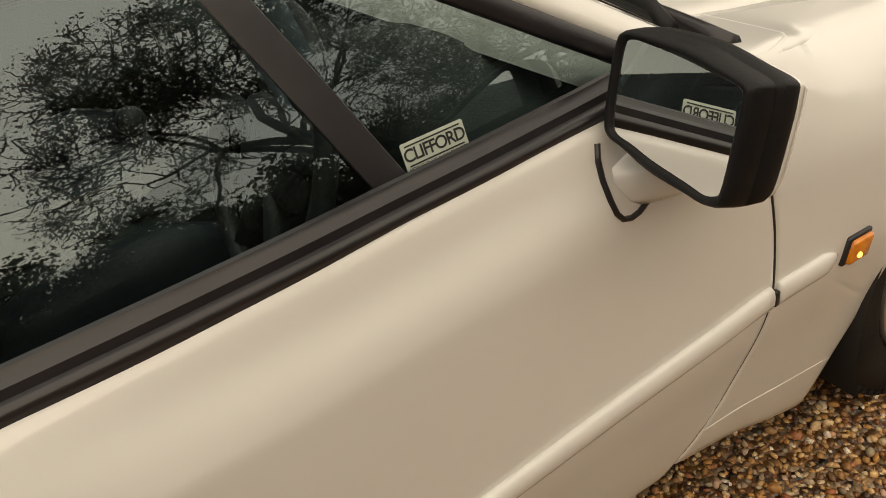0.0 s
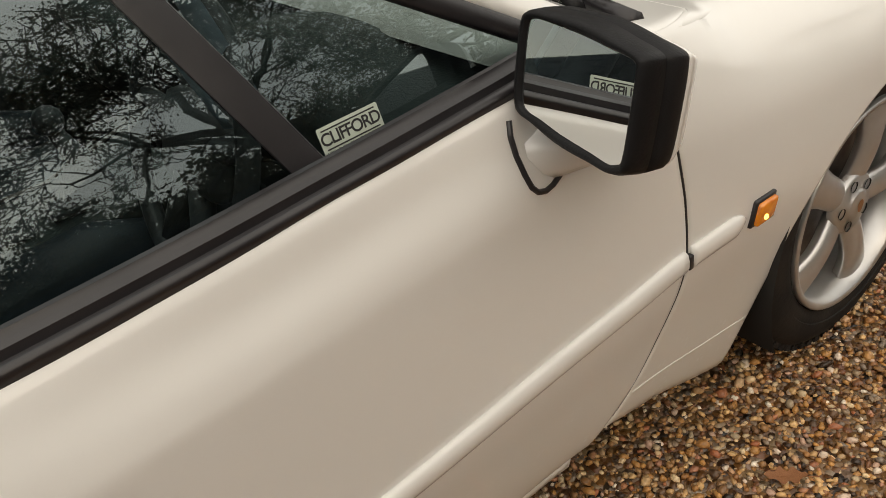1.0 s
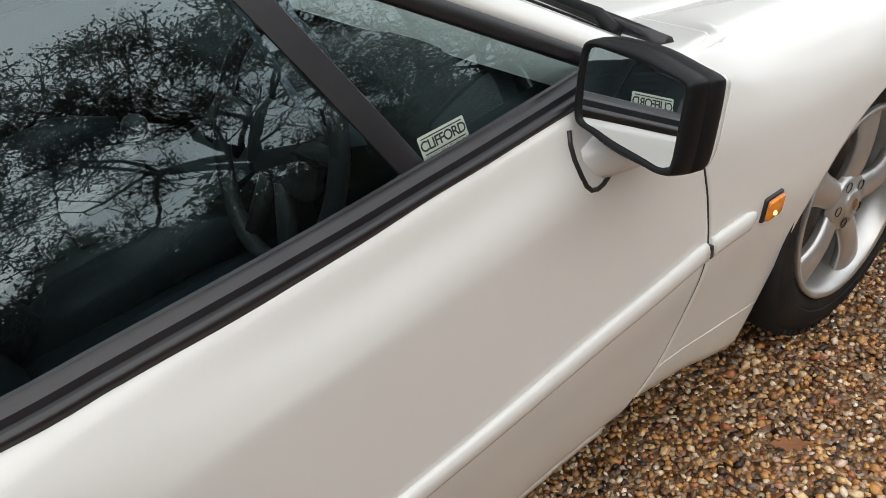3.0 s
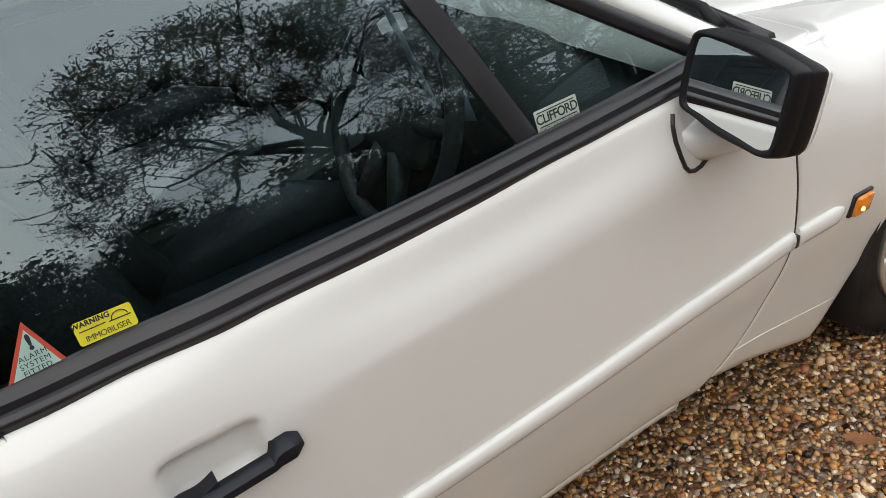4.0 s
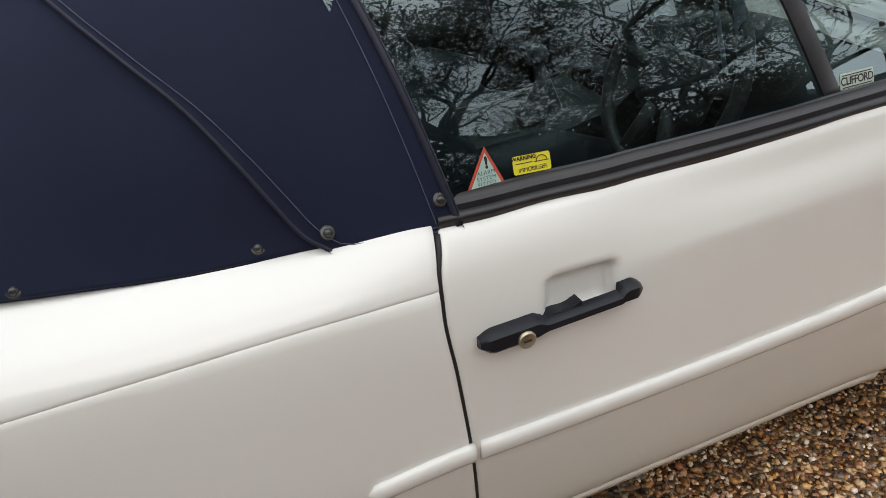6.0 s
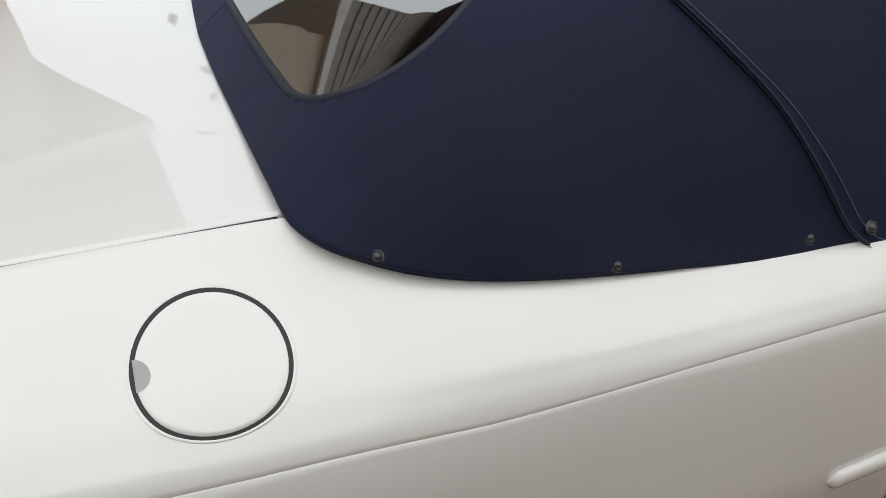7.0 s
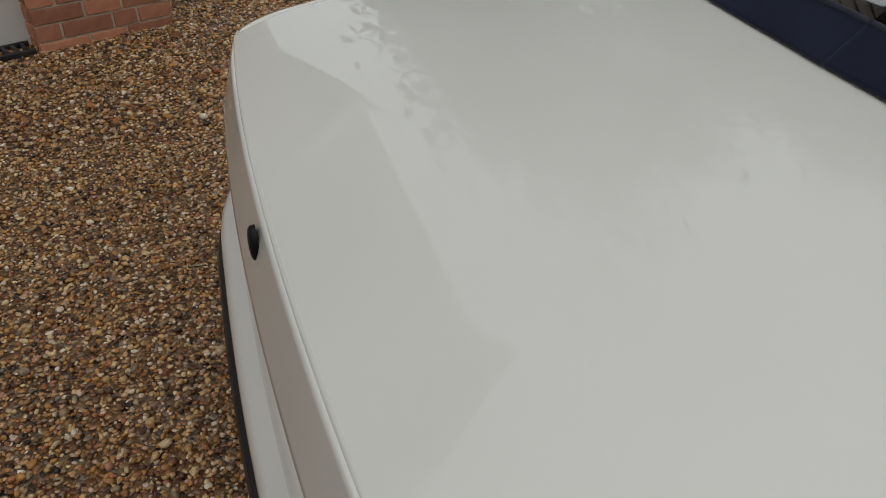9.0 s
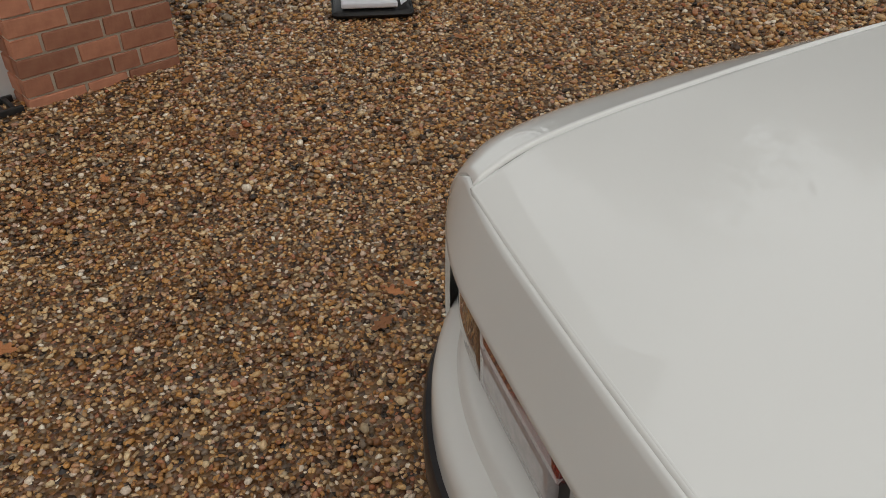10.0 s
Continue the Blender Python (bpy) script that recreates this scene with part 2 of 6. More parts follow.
MORTAR = mat("lime_mortar", (0.64, 0.56, 0.45), 0.95, vary=(0.54, 0.47, 0.38), scale=25, bump=0.8, bump_scale=110)
RENDER = mat("white_render", (0.74, 0.74, 0.74), 0.85, vary=(0.66, 0.66, 0.65), scale=3, bump=0.4, bump_scale=80)
BOARD = mat("grey_weatherboard", (0.30, 0.28, 0.265), 0.7, vary=(0.23, 0.21, 0.20), scale=4, bump=0.3)
BLACKBOARD = mat("dark_weatherboard", (0.035, 0.037, 0.04), 0.7, vary=(0.055, 0.055, 0.057), scale=3, bump=0.3)
TILE = mat("brown_roof_tile", (0.13, 0.075, 0.055), 0.85, vary=(0.08, 0.05, 0.04), scale=5, bump=0.4)
BARK = mat("oak_bark", (0.055, 0.045, 0.036), 0.9, vary=(0.035, 0.03, 0.025), scale=9, bump=0.8, bump_scale=30)
FOLIAGE = mat("dead_oak_foliage", (0.075, 0.048, 0.026), 0.8, vary=(0.05, 0.05, 0.024), scale=3)
GREEN = mat("hedge_green", (0.035, 0.045, 0.02), 0.8, vary=(0.055, 0.05, 0.024), scale=3)
PAPER = mat("white_paper", (0.78, 0.78, 0.82), 0.7, vary=(0.70, 0.70, 0.75), scale=15)
STRIP = mat("pale_blue_bar", (0.30, 0.37, 0.43), 0.35, vary=(0.24, 0.30, 0.36), scale=30)
IRON = mat("black_iron", (0.016, 0.016, 0.018), 0.5, vary=(0.03, 0.028, 0.026), scale=40, bump=0.3)
LAMPON = mat("lit_bulb", (1.0, 0.42, 0.06), 0.3)
LAMPON.node_tree.nodes["Principled BSDF"].inputs["Emission Color"].default_value = (1.0, 0.55, 0.10, 1)
LAMPON.node_tree.nodes["Principled BSDF"].inputs["Emission Strength"].default_value = 3.0


# ---- mesh helpers ----
def part(name, bm, material, parent=None, label="", smooth=True):
    """Link a bmesh as one mesh object under a thing or a part."""
    me = bpy.data.meshes.new(name)
    bm.normal_update()
    bm.to_mesh(me)
    bm.free()
    me.materials.append(material)
    if smooth:
        me.polygons.foreach_set("use_smooth", [True] * len(me.polygons))
    ob = new(name, me)
    ob.parent = parent
    if label:
        tagged(ob, label)
    return ob


def thing(name, label, category, place=(0, 0, 0), group="", kind=""):
    ob = new(name)
    ob.empty_display_size = 0.1
    ob.location = place
    return tagged(ob, label, category, group, kind)


def sharp(ob, degrees=35):
    """Shade flat across edges over the angle."""
    bm = bmesh.new()
    bm.from_mesh(ob.data)
    for e in bm.edges:
        if len(e.link_faces) == 2 and e.calc_face_angle(0) > radians(degrees):
            e.smooth = False
    bm.to_mesh(ob.data)
    bm.free()
    return ob


def box(bm, lo, hi, bevel=0.0, m=None):
    vs = [bm.verts.new((x, y, z)) for x in (lo[0], hi[0]) for y in (lo[1], hi[1]) for z in (lo[2], hi[2])]
    fs = [bm.faces.new([vs[i] for i in f]) for f in ((0, 1, 3, 2), (4, 6, 7, 5), (0, 4, 5, 1), (2, 3, 7, 6), (0, 2, 6, 4), (1, 5, 7, 3))]
    if bevel:
        es = list({e for f in fs for e in f.edges})
        out = bmesh.ops.bevel(bm, geom=es, offset=bevel, segments=2, affect="EDGES", profile=0.5)
        vs = list({v for f in out["faces"] for v in f.verts} | {v for v in vs if v.is_valid})
    if m is not None:
        for v in vs:
            if v.is_valid:
                v.co = m @ v.co
    return vs


def tube(bm, path, radius, sides=8, closed=False):
    """A round bar along a path; radius is a number or one for each point."""
    pts = [Vector(p) for p in path]
    n = len(pts)
    rs = radius if isinstance(radius, (list, tuple)) else [radius] * n
    rings = []
    up = None
    for i, p in enumerate(pts):
        a = pts[(i - 1) % n] if closed else pts[max(i - 1, 0)]
        b = pts[(i + 1) % n] if closed else pts[min(i + 1, n - 1)]
        d = (b - a).normalized()
        if up is None:
            up = d.orthogonal().normalized()
        up = (up - d * up.dot(d)).normalized()
        side = d.cross(up)
        rings.append([bm.verts.new(p + (up * math.cos(q) + side * math.sin(q)) * rs[i]) for q in [2 * math.pi * k / sides for k in range(sides)]])
    last = n if closed else n - 1
    for i in range(last):
        a, b = rings[i], rings[(i + 1) % n]
        for k in range(sides):
            bm.faces.new((a[k], a[(k + 1) % sides], b[(k + 1) % sides], b[k]))
    if not closed:
        bm.faces.new(rings[0][::-1])
        bm.faces.new(rings[-1])


def extrude_profile(bm, stations, cap=True):
    """Skin a list of closed loops (each a list of points) one after another."""
    rings = [[bm.verts.new(p) for p in loop] for loop in stations]
    n = len(rings[0])
    for a, b in zip(rings, rings[1:]):
        for k in range(n):
            bm.faces.new((a[k], a[(k + 1) % n], b[(k + 1) % n], b[k]))
    if cap:
        bm.faces.new(rings[0][::-1])
        bm.faces.new(rings[-1])


def lathe(bm, profile, sides=48, axis="y", centre=(0, 0, 0)):
    """Turn (along, radius) pairs about an axis."""
    rings = []
    for a, r in profile:
        ring = []
        for k in range(sides):
            q = 2 * math.pi * k / sides
            c, s = r * math.cos(q), r * math.sin(q)
            p = {"y": (c, a, s), "x": (a, c, s), "z": (c, s, a)}[axis]
            ring.append(bm.verts.new(Vector(p) + Vector(centre)))
        rings.append(ring)
    for a, b in zip(rings, rings[1:]):
        for k in range(sides):
            bm.faces.new((a[k], a[(k + 1) % sides], b[(k + 1) % sides], b[k]))
    return rings


def sheet(bm, grid, thick=0.012, lip=0.0025, flip=False):
    """A panel from a grid of points: its edges are rolled over and turned in."""
    g = [[Vector(p) for p in row] for row in grid]
    nu, nv = len(g), len(g[0])
    def normal(i, j):
        du = g[min(i + 1, nu - 1)][j] - g[max(i - 1, 0)][j]
        dv = g[i][min(j + 1, nv - 1)] - g[i][max(j - 1, 0)]
        n = du.cross(dv)
        n = n.normalized() if n.length > 1e-9 else Vector((0, 0, 1))
        return -n if flip else n
    vs = [[bm.verts.new(p) for p in row] for row in g]
    def quad(a, b, c, d):
        try:
            bm.faces.new((d, c, b, a) if flip else (a, b, c, d))
        except ValueError:
            pass
    for i in range(nu - 1):
        for j in range(nv - 1):
            quad(vs[i][j], vs[i + 1][j], vs[i + 1][j + 1], vs[i][j + 1])
    ring = [(i, 0) for i in range(nu)] + [(nu - 1, j) for j in range(1, nv)] + [(i, nv - 1) for i in range(nu - 2, -1, -1)] + [(0, j) for j in range(nv - 2, 0, -1)]
    inner = []
    for i, j in ring:
        n = normal(i, j)
        # the rim is drawn in a little so that the edge rounds over
        ci, cj = min(max(i, 1), nu - 2), min(max(j, 1), nv - 2)
        inward = (g[ci][cj] - g[i][j])
        out = -inward.normalized() * lip if inward.length > 1e-9 else Vector()
        inner.append((bm.verts.new(g[i][j] + out - n * lip), bm.verts.new(g[i][j] + out - n * thick)))
    m = len(ring)
    for k in range(m):
        a, b = ring[k], ring[(k + 1) % m]
        va, vb = vs[a[0]][a[1]], vs[b[0]][b[1]]
        i1, i2 = inner[k], inner[(k + 1) % m]
        quad(vb, va, i1[0], i2[0])
        quad(i2[0], i1[0], i1[1], i2[1])


def pchip(xs, ys, q):
    """Smooth interpolation through a table without overshoot."""
    xs, ys, q = np.asarray(xs, float), np.asarray(ys, float), np.clip(np.asarray(q, float), xs[0], xs[-1])
    h, d = np.diff(xs), np.diff(ys) / np.diff(xs)
    m = np.empty(len(xs))
    m[0], m[-1] = d[0], d[-1]
    for i in range(1, len(xs) - 1):
        if d[i - 1] * d[i] <= 0:
            m[i] = 0
        else:
            w1, w2 = 2 * h[i] + h[i - 1], h[i] + 2 * h[i - 1]
            m[i] = (w1 + w2) / (w1 / d[i - 1] + w2 / d[i])
    k = np.clip(np.searchsorted(xs, q, side="right") - 1, 0, len(xs) - 2)
    t = (q - xs[k]) / h[k]
    return (1 + 2 * t) * (1 - t) ** 2 * ys[k] + t * (1 - t) ** 2 * h[k] * m[k] + t * t * (3 - 2 * t) * ys[k + 1] + t * t * (t - 1) * h[k] * m[k + 1]


def curve(table, q):
    """Value of a table of (x, y) pairs at q."""
    key = tuple(table)
    if key not in DENSE:
        xs = np.linspace(table[0][0], table[-1][0], 400)
        DENSE[key] = pchip([a for a, _ in table], [b for _, b in table], xs).tolist()
    vals = DENSE[key]
    u = min(max((q - table[0][0]) / (table[-1][0] - table[0][0]) * 399, 0.0), 398.999)
    i = int(u)
    return vals[i] + (vals[i + 1] - vals[i]) * (u - i)


DENSE = {}


# ---- the car's skin: half width and height, from the top edge down to the sill, station by station ----
STATIONS = [
    (-0.940, ((0.570, 0.864), (0.585, 0.861), (0.605, 0.845), (0.625, 0.800), (0.635, 0.74), (0.64, 0.66), (0.64, 0.56), (0.63, 0.42), (0.61, 0.36))),
    (-0.900, ((0.590, 0.886), (0.625, 0.874), (0.668, 0.838), (0.690, 0.792), (0.702, 0.71), (0.705, 0.62), (0.70, 0.52), (0.69, 0.40), (0.67, 0.34))),
    (-0.820, ((0.606, 0.905), (0.675, 0.880), (0.740, 0.832), (0.768, 0.789), (0.782, 0.69), (0.785, 0.56), (0.775, 0.44), (0.755, 0.34), (0.73, 0.30))),
    (-0.600, ((0.628, 0.926), (0.715, 0.888), (0.800, 0.829), (0.832, 0.787), (0.845, 0.69), (0.848, 0.53), (0.835, 0.40), (0.805, 0.29), (0.77, 0.26))),
    (-0.260, ((0.655, 0.946), (0.735, 0.897), (0.828, 0.828), (0.857, 0.781), (0.866, 0.69), (0.868, 0.53), (0.85, 0.40), (0.815, 0.27), (0.78, 0.235))),
    (-0.160, ((0.661, 0.948), (0.738, 0.896), (0.831, 0.826), (0.858, 0.779), (0.867, 0.69), (0.868, 0.53), (0.85, 0.40), (0.815, 0.27), (0.78, 0.235))),
    (-0.100, ((0.702, 0.927), (0.760, 0.886), (0.835, 0.822), (0.859, 0.777), (0.867, 0.69), (0.868, 0.53), (0.85, 0.40), (0.815, 0.27), (0.78, 0.235))),
    (-0.050, ((0.727, 0.908), (0.777, 0.874), (0.838, 0.819), (0.860, 0.775), (0.868, 0.69), (0.868, 0.53), (0.85, 0.40), (0.815, 0.27), (0.78, 0.235))),
    (0.000, ((0.745, 0.893), (0.790, 0.864), (0.842, 0.816), (0.861, 0.773), (0.868, 0.69), (0.868, 0.53), (0.85, 0.40), (0.815, 0.27), (0.78, 0.235))),
    (0.300, ((0.770, 0.862), (0.800, 0.847), (0.845, 0.812), (0.862, 0.782), (0.868, 0.69), (0.866, 0.53), (0.848, 0.40), (0.815, 0.27), (0.78, 0.235))),
    (0.500, ((0.785, 0.858), (0.812, 0.846), (0.849, 0.816), (0.863, 0.789), (0.869, 0.70), (0.865, 0.53), (0.847, 0.40), (0.815, 0.27), (0.78, 0.235))),
    (0.660, ((0.800, 0.866), (0.825, 0.856), (0.850, 0.822), (0.860, 0.790), (0.868, 0.70), (0.864, 0.53), (0.845, 0.40), (0.815, 0.27), (0.78, 0.235))),
    (1.100, ((0.800, 0.872), (0.824, 0.860), (0.8385, 0.820), (0.8545, 0.780), (0.8600, 0.750), (0.854, 0.53), (0.832, 0.40), (0.800, 0.265), (0.77, 0.235))),
    (1.550, ((0.778, 0.884), (0.801, 0.872), (0.815, 0.830), (0.833, 0.784), (0.8375, 0.752), (0.839, 0.535), (0.818, 0.40), (0.790, 0.27), (0.765, 0.24))),
    (1.700, ((0.757, 0.884), (0.787, 0.869), (0.806, 0.828), (0.826, 0.784), (0.8325, 0.752), (0.836, 0.535), (0.815, 0.40), (0.789, 0.26), (0.763, 0.23))),
    (1.800, ((0.585, 0.858), (0.772, 0.864), (0.799, 0.830), (0.813, 0.790), (0.829, 0.70), (0.832, 0.535), (0.812, 0.40), (0.787, 0.25), (0.76, 0.22))),
    (1.900, ((0.590, 0.846), (0.740, 0.848), (0.788, 0.813), (0.810, 0.775), (0.831, 0.69), (0.835, 0.54), (0.814, 0.40), (0.788, 0.22), (0.76, 0.19))),
    (2.000, ((0.600, 0.832), (0.700, 0.828), (0.772, 0.795), (0.806, 0.757), (0.833, 0.68), (0.838, 0.55), (0.817, 0.40), (0.788, 0.20), (0.76, 0.17))),
    (2.400, ((0.645, 0.800), (0.730, 0.798), (0.797, 0.765), (0.829, 0.730), (0.855, 0.665), (0.860, 0.56), (0.840, 0.40), (0.800, 0.20), (0.77, 0.18))),
    (2.800, ((0.620, 0.735), (0.700, 0.733), (0.765, 0.710), (0.798, 0.680), (0.832, 0.62), (0.843, 0.53), (0.830, 0.40), (0.790, 0.25), (0.76, 0.22))),
    (3.150, ((0.560, 0.650), (0.620, 0.648), (0.676, 0.635), (0.706, 0.618), (0.738, 0.58), (0.750, 0.50), (0.740, 0.40), (0.710, 0.28), (0.69, 0.25))),
]
SX = np.linspace(STATIONS[0][0], STATIONS[-1][0], 420)
_sx = [s[0] for s in STATIONS]
_rows = np.array([[p for p in s[1]] for s in STATIONS])
_along = np.stack([np.stack([pchip(_sx, _rows[:, k, c], SX) for c in (0, 1)], -1) for k in range(9)], 1)
SS = np.linspace(0, 8, 161)
SKIN = np.stack([np.stack([pchip(np.arange(9), _along[i, :, c], SS) for c in (0, 1)], -1) for i in range(len(SX))])


SKIN_W, SKIN_Z = SKIN[..., 0].tolist(), SKIN[..., 1].tolist()


def skin(x, s):
    """Half width and height of the body at x and row s."""
    u = min(max((x - SX[0]) / (SX[-1] - SX[0]) * (len(SX) - 1), 0), len(SX) - 1.001)
    w = min(max(s / 8 * (len(SS) - 1), 0), len(SS) - 1.001)
    i, j = int(u), int(w)
    a, b = u - i, w - j
    k00, k10, k01, k11 = (1 - a) * (1 - b), a * (1 - b), (1 - a) * b, a * b
    W, Z = SKIN_W, SKIN_Z
    return W[i][j] * k00 + W[i + 1][j] * k10 + W[i][j + 1] * k01 + W[i + 1][j + 1] * k11, Z[i][j] * k00 + Z[i + 1][j] * k10 + Z[i][j + 1] * k01 + Z[i + 1][j + 1] * k11


def row_at(x, z):
    """The row s at which the body stands at height z."""
    lo, hi = 0.0, 8.0
    for _ in range(18):
        mid = (lo + hi) / 2
        if skin(x, mid)[1] > z:
            lo = mid
        else:
            hi = mid
    return (lo + hi) / 2


def side(x, z, out=0.0):
    """A point on the car's flank, towards negative y."""
    return (x, -(skin(x, row_at(x, z))[0] + out), z)


GAP_FRONT = [(0.20, 1.58), (0.26, 1.640), (0.30, 1.685), (0.33, 1.718), (0.39, 1.762), (0.451, 1.790), (0.514, 1.808), (0.545, 1.8125), (0.626, 1.808), (0.707, 1.7945), (0.80, 1.780), (0.90, 1.765)]
GAP_REAR = [(0.20, 0.700), (0.349, 0.690), (0.512, 0.672), (0.658, 0.654), (0.76, 0.641), (0.80, 0.641), (0.84, 0.650), (0.90, 0.660)]
GAP = 0.0040


def arch(x, centre, radius):
    """Height of a wheel arch's lip at x."""
    d = abs(x - centre)
    return 0.315 + math.sqrt(max(radius ** 2 - d ** 2, 0)) if d < radius else 0.0


def flank_bottom(x):
    if 1.97 < x < 2.78:
        if x < 2.07:
            return 0.200 + (x - 1.97) / 0.10 * (arch(2.07, 2.4, 0.34) - 0.200)
        return max(arch(x, 2.4, 0.34), 0.2)
    if -0.34 < x < 0.34:
        return max(arch(x, 0.0, 0.288), 0.26)
    if 1.62 < x <= 1.97:
        return 0.300 + (x - 1.62) / 0.35 * (0.200 - 0.300)
    if x <= -0.34:
        return 0.30
    return 0.258


BOTTOM_ROW = {}


def bottom_row(x):
    """The row at which the flank ends above the sill or a wheel arch."""
    k = round(x, 4)
    if k not in BOTTOM_ROW:
        BOTTOM_ROW[k] = row_at(k, flank_bottom(k))
    return BOTTOM_ROW[k]


def flank_panel(x0, x1, s0, s1, nx, ns, sign=1, dent=None, reach=1.0):
    """A grid on the flank between two end lines (functions of height) and two rows. reach: how far along an end line's shape is felt."""
    grid = []
    a, b = x0(0.6), x1(0.6)
    for i in range(nx + 1):
        u = i / nx
        h0, h1 = max(0.0, 1 - u / reach), max(0.0, 1 - (1 - u) / reach)
        col = []
        for j in range(ns + 1):
            v = j / ns
            mid = a + (b - a) * u
            x = mid
            for _ in range(9):
                zt = skin(x, s0(x))[1]
                zb = skin(x, s1(x))[1]
                z = zt + (zb - zt) * v
                x = 0.5 * x + 0.5 * (mid + (x0(z) - a) * h0 + (x1(z) - b) * h1)
            zt, zb = skin(x, s0(x))[1], skin(x, s1(x))[1]
            s = s0(x) + (s1(x) - s0(x)) * v if s1(x) < 3.5 else row_at(x, zt + (zb - zt) * v)
            w, z = skin(x, s)
            d = dent(x, z) if dent else 0.0
            col.append((x, -sign * (w - d), z))
        grid.append(col)
    return grid


# ---- the car ----
car = thing("car", "white two-door convertible with a raised navy canvas hood, parked on gravel", "car")


def quarter_end(z):
    """Where the rear quarter stops at the tail panel."""
    return curve([(0.30, -0.885), (0.70, -0.898), (0.78, -0.902), (0.82, -0.905), (0.862, -0.912), (0.90, -0.930)], z)


def flank(sign):
    """Wing, door and rear quarter of one side; sign 1 is the driver's side."""
    flip = sign == 1
    gf = lambda z, d=0.0: curve(GAP_FRONT, z) + d
    gr = lambda z, d=0.0: curve(GAP_REAR, z) + d
    low = bottom_row
    # door skin, with the hollow behind the handle
    def dent(x, z):
        a = max(abs(x - 0.838) - 0.040, 0) / 0.020
        b = max(abs(z - 0.732) - 0.022, 0) / 0.014
        r = math.sqrt(a * a + b * b)
        return 0.020 * (1 - r * r * (3 - 2 * r)) if r < 1 else 0.0
    bm = bmesh.new()
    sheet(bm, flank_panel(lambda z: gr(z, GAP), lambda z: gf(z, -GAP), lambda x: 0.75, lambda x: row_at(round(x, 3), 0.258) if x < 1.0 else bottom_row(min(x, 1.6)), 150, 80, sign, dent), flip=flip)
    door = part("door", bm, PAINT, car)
    # front wing
    bm = bmesh.new()
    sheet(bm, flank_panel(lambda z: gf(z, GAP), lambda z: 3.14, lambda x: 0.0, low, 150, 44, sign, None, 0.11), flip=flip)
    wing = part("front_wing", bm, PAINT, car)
    bm = bmesh.new()
    grid = []
    for i in range(61):
        x = 1.786 + i * 1.33 / 60
        grid.append([(x, -sign * (skin(x, s)[0] - 0.0004), skin(x, s)[1] - 0.0010) for s in np.linspace(0, 1.45, 16)])
    sheet(bm, grid, thick=0.006, lip=0.001, flip=flip)
    part("wing_top", bm, PAINT, wing)
    # rear quarter: upper shoulder and lower side, parted by the seam
    bm = bmesh.new()
    sheet(bm, flank_panel(quarter_end, lambda z: gr(z, -GAP), lambda x: 0.0, lambda x: 2.985, 140, 30, sign, None, 0.12), thick=0.008, lip=0.0015, flip=flip)
    quarter = part("rear_quarter", bm, PAINT, car)
    bm = bmesh.new()
    sheet(bm, flank_panel(quarter_end, lambda z: gr(z, -GAP), lambda x: 3.03, low, 140, 30, sign, None, 0.12), thick=0.008, lip=0.0015, flip=flip)
    part("lower_side", bm, PAINT, quarter)
    # black rubber in the door gaps
    for line, z0, z1, dx in ((GAP_FRONT, 0.30, 0.845, 0.0), (GAP_REAR, 0.27, 0.85, 0.0)):
        bm = bmesh.new()
        path = []
        for z in np.linspace(z0, z1, 60):
            x = curve(line, z) + dx
            path.append((x, -sign * (skin(x, row_at(x, z))[0] - 0.0045), z))
        tube(bm, path, 0.0042, 6)
        part("gap_seal", bm, INK, door)
    # dark inner skin behind the gaps
    bm = bmesh.new()
    grid = []
    for i in range(81):
        x = -0.84 + i * 3.96 / 80
        b = low(x)
        top = 1.7 if x > 1.79 else 0.12
        col = []
        for j in range(15):
            w, z = skin(x, top + (b - top) * j / 14)
            col.append((x, -sign * (w - 0.022), z))
        grid.append(col)
    sheet(bm, grid, thick=0.002, flip=flip)
    part("inner_panel", bm, DARK, car)
    # sill under the door
    bm = bmesh.new()
    loops = []
    for i in range(41):
        x = 0.36 + i * 1.25 / 40
        z = flank_bottom(x)
        w = skin(x, row_at(x, z))[0]
        loops.append([(x, -sign * (w - 0.004), z - 0.006), (x, -sign * (w - 0.010), z - 0.03), (x, -sign * (w - 0.05), z - 0.055), (x, -sign * (w - 0.09), z - 0.05), (x, -sign * (w - 0.09), z)])
    extrude_profile(bm, loops)
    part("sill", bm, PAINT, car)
    return door, wing, quarter


def strip_on_flank(parent, x0, x1, sign, n, taper0, taper1):
    """The rounded rubbing strip in body colour, along the flank."""
    bm = bmesh.new()
    loops = []
    for i in range(n + 1):
        x = x0 + (x1 - x0) * i / n
        z = curve(STRIP_Z, x)
        k = min(1, ((x - x0) / 0.012) ** 0.5 if taper0 else 1, ((x1 - x) / 0.03) ** 0.5 if taper1 else 1)
        k = max(k, 0.12)
        loop = []
        for dz, out in ((0.018, -0.002), (0.0175, 0.004), (0.014, 0.0085), (0.005, 0.0105), (-0.006, 0.0105), (-0.014, 0.008), (-0.0178, 0.003), (-0.018, -0.002)):
            w = skin(x, row_at(x, z + dz * k))[0]
            loop.append((x, -sign * (w + out * (k if out > 0 else 1)), z + dz * k))
        loops.append(loop)
    extrude_profile(bm, loops)
    return part("rub_strip", bm, PAINT, parent)


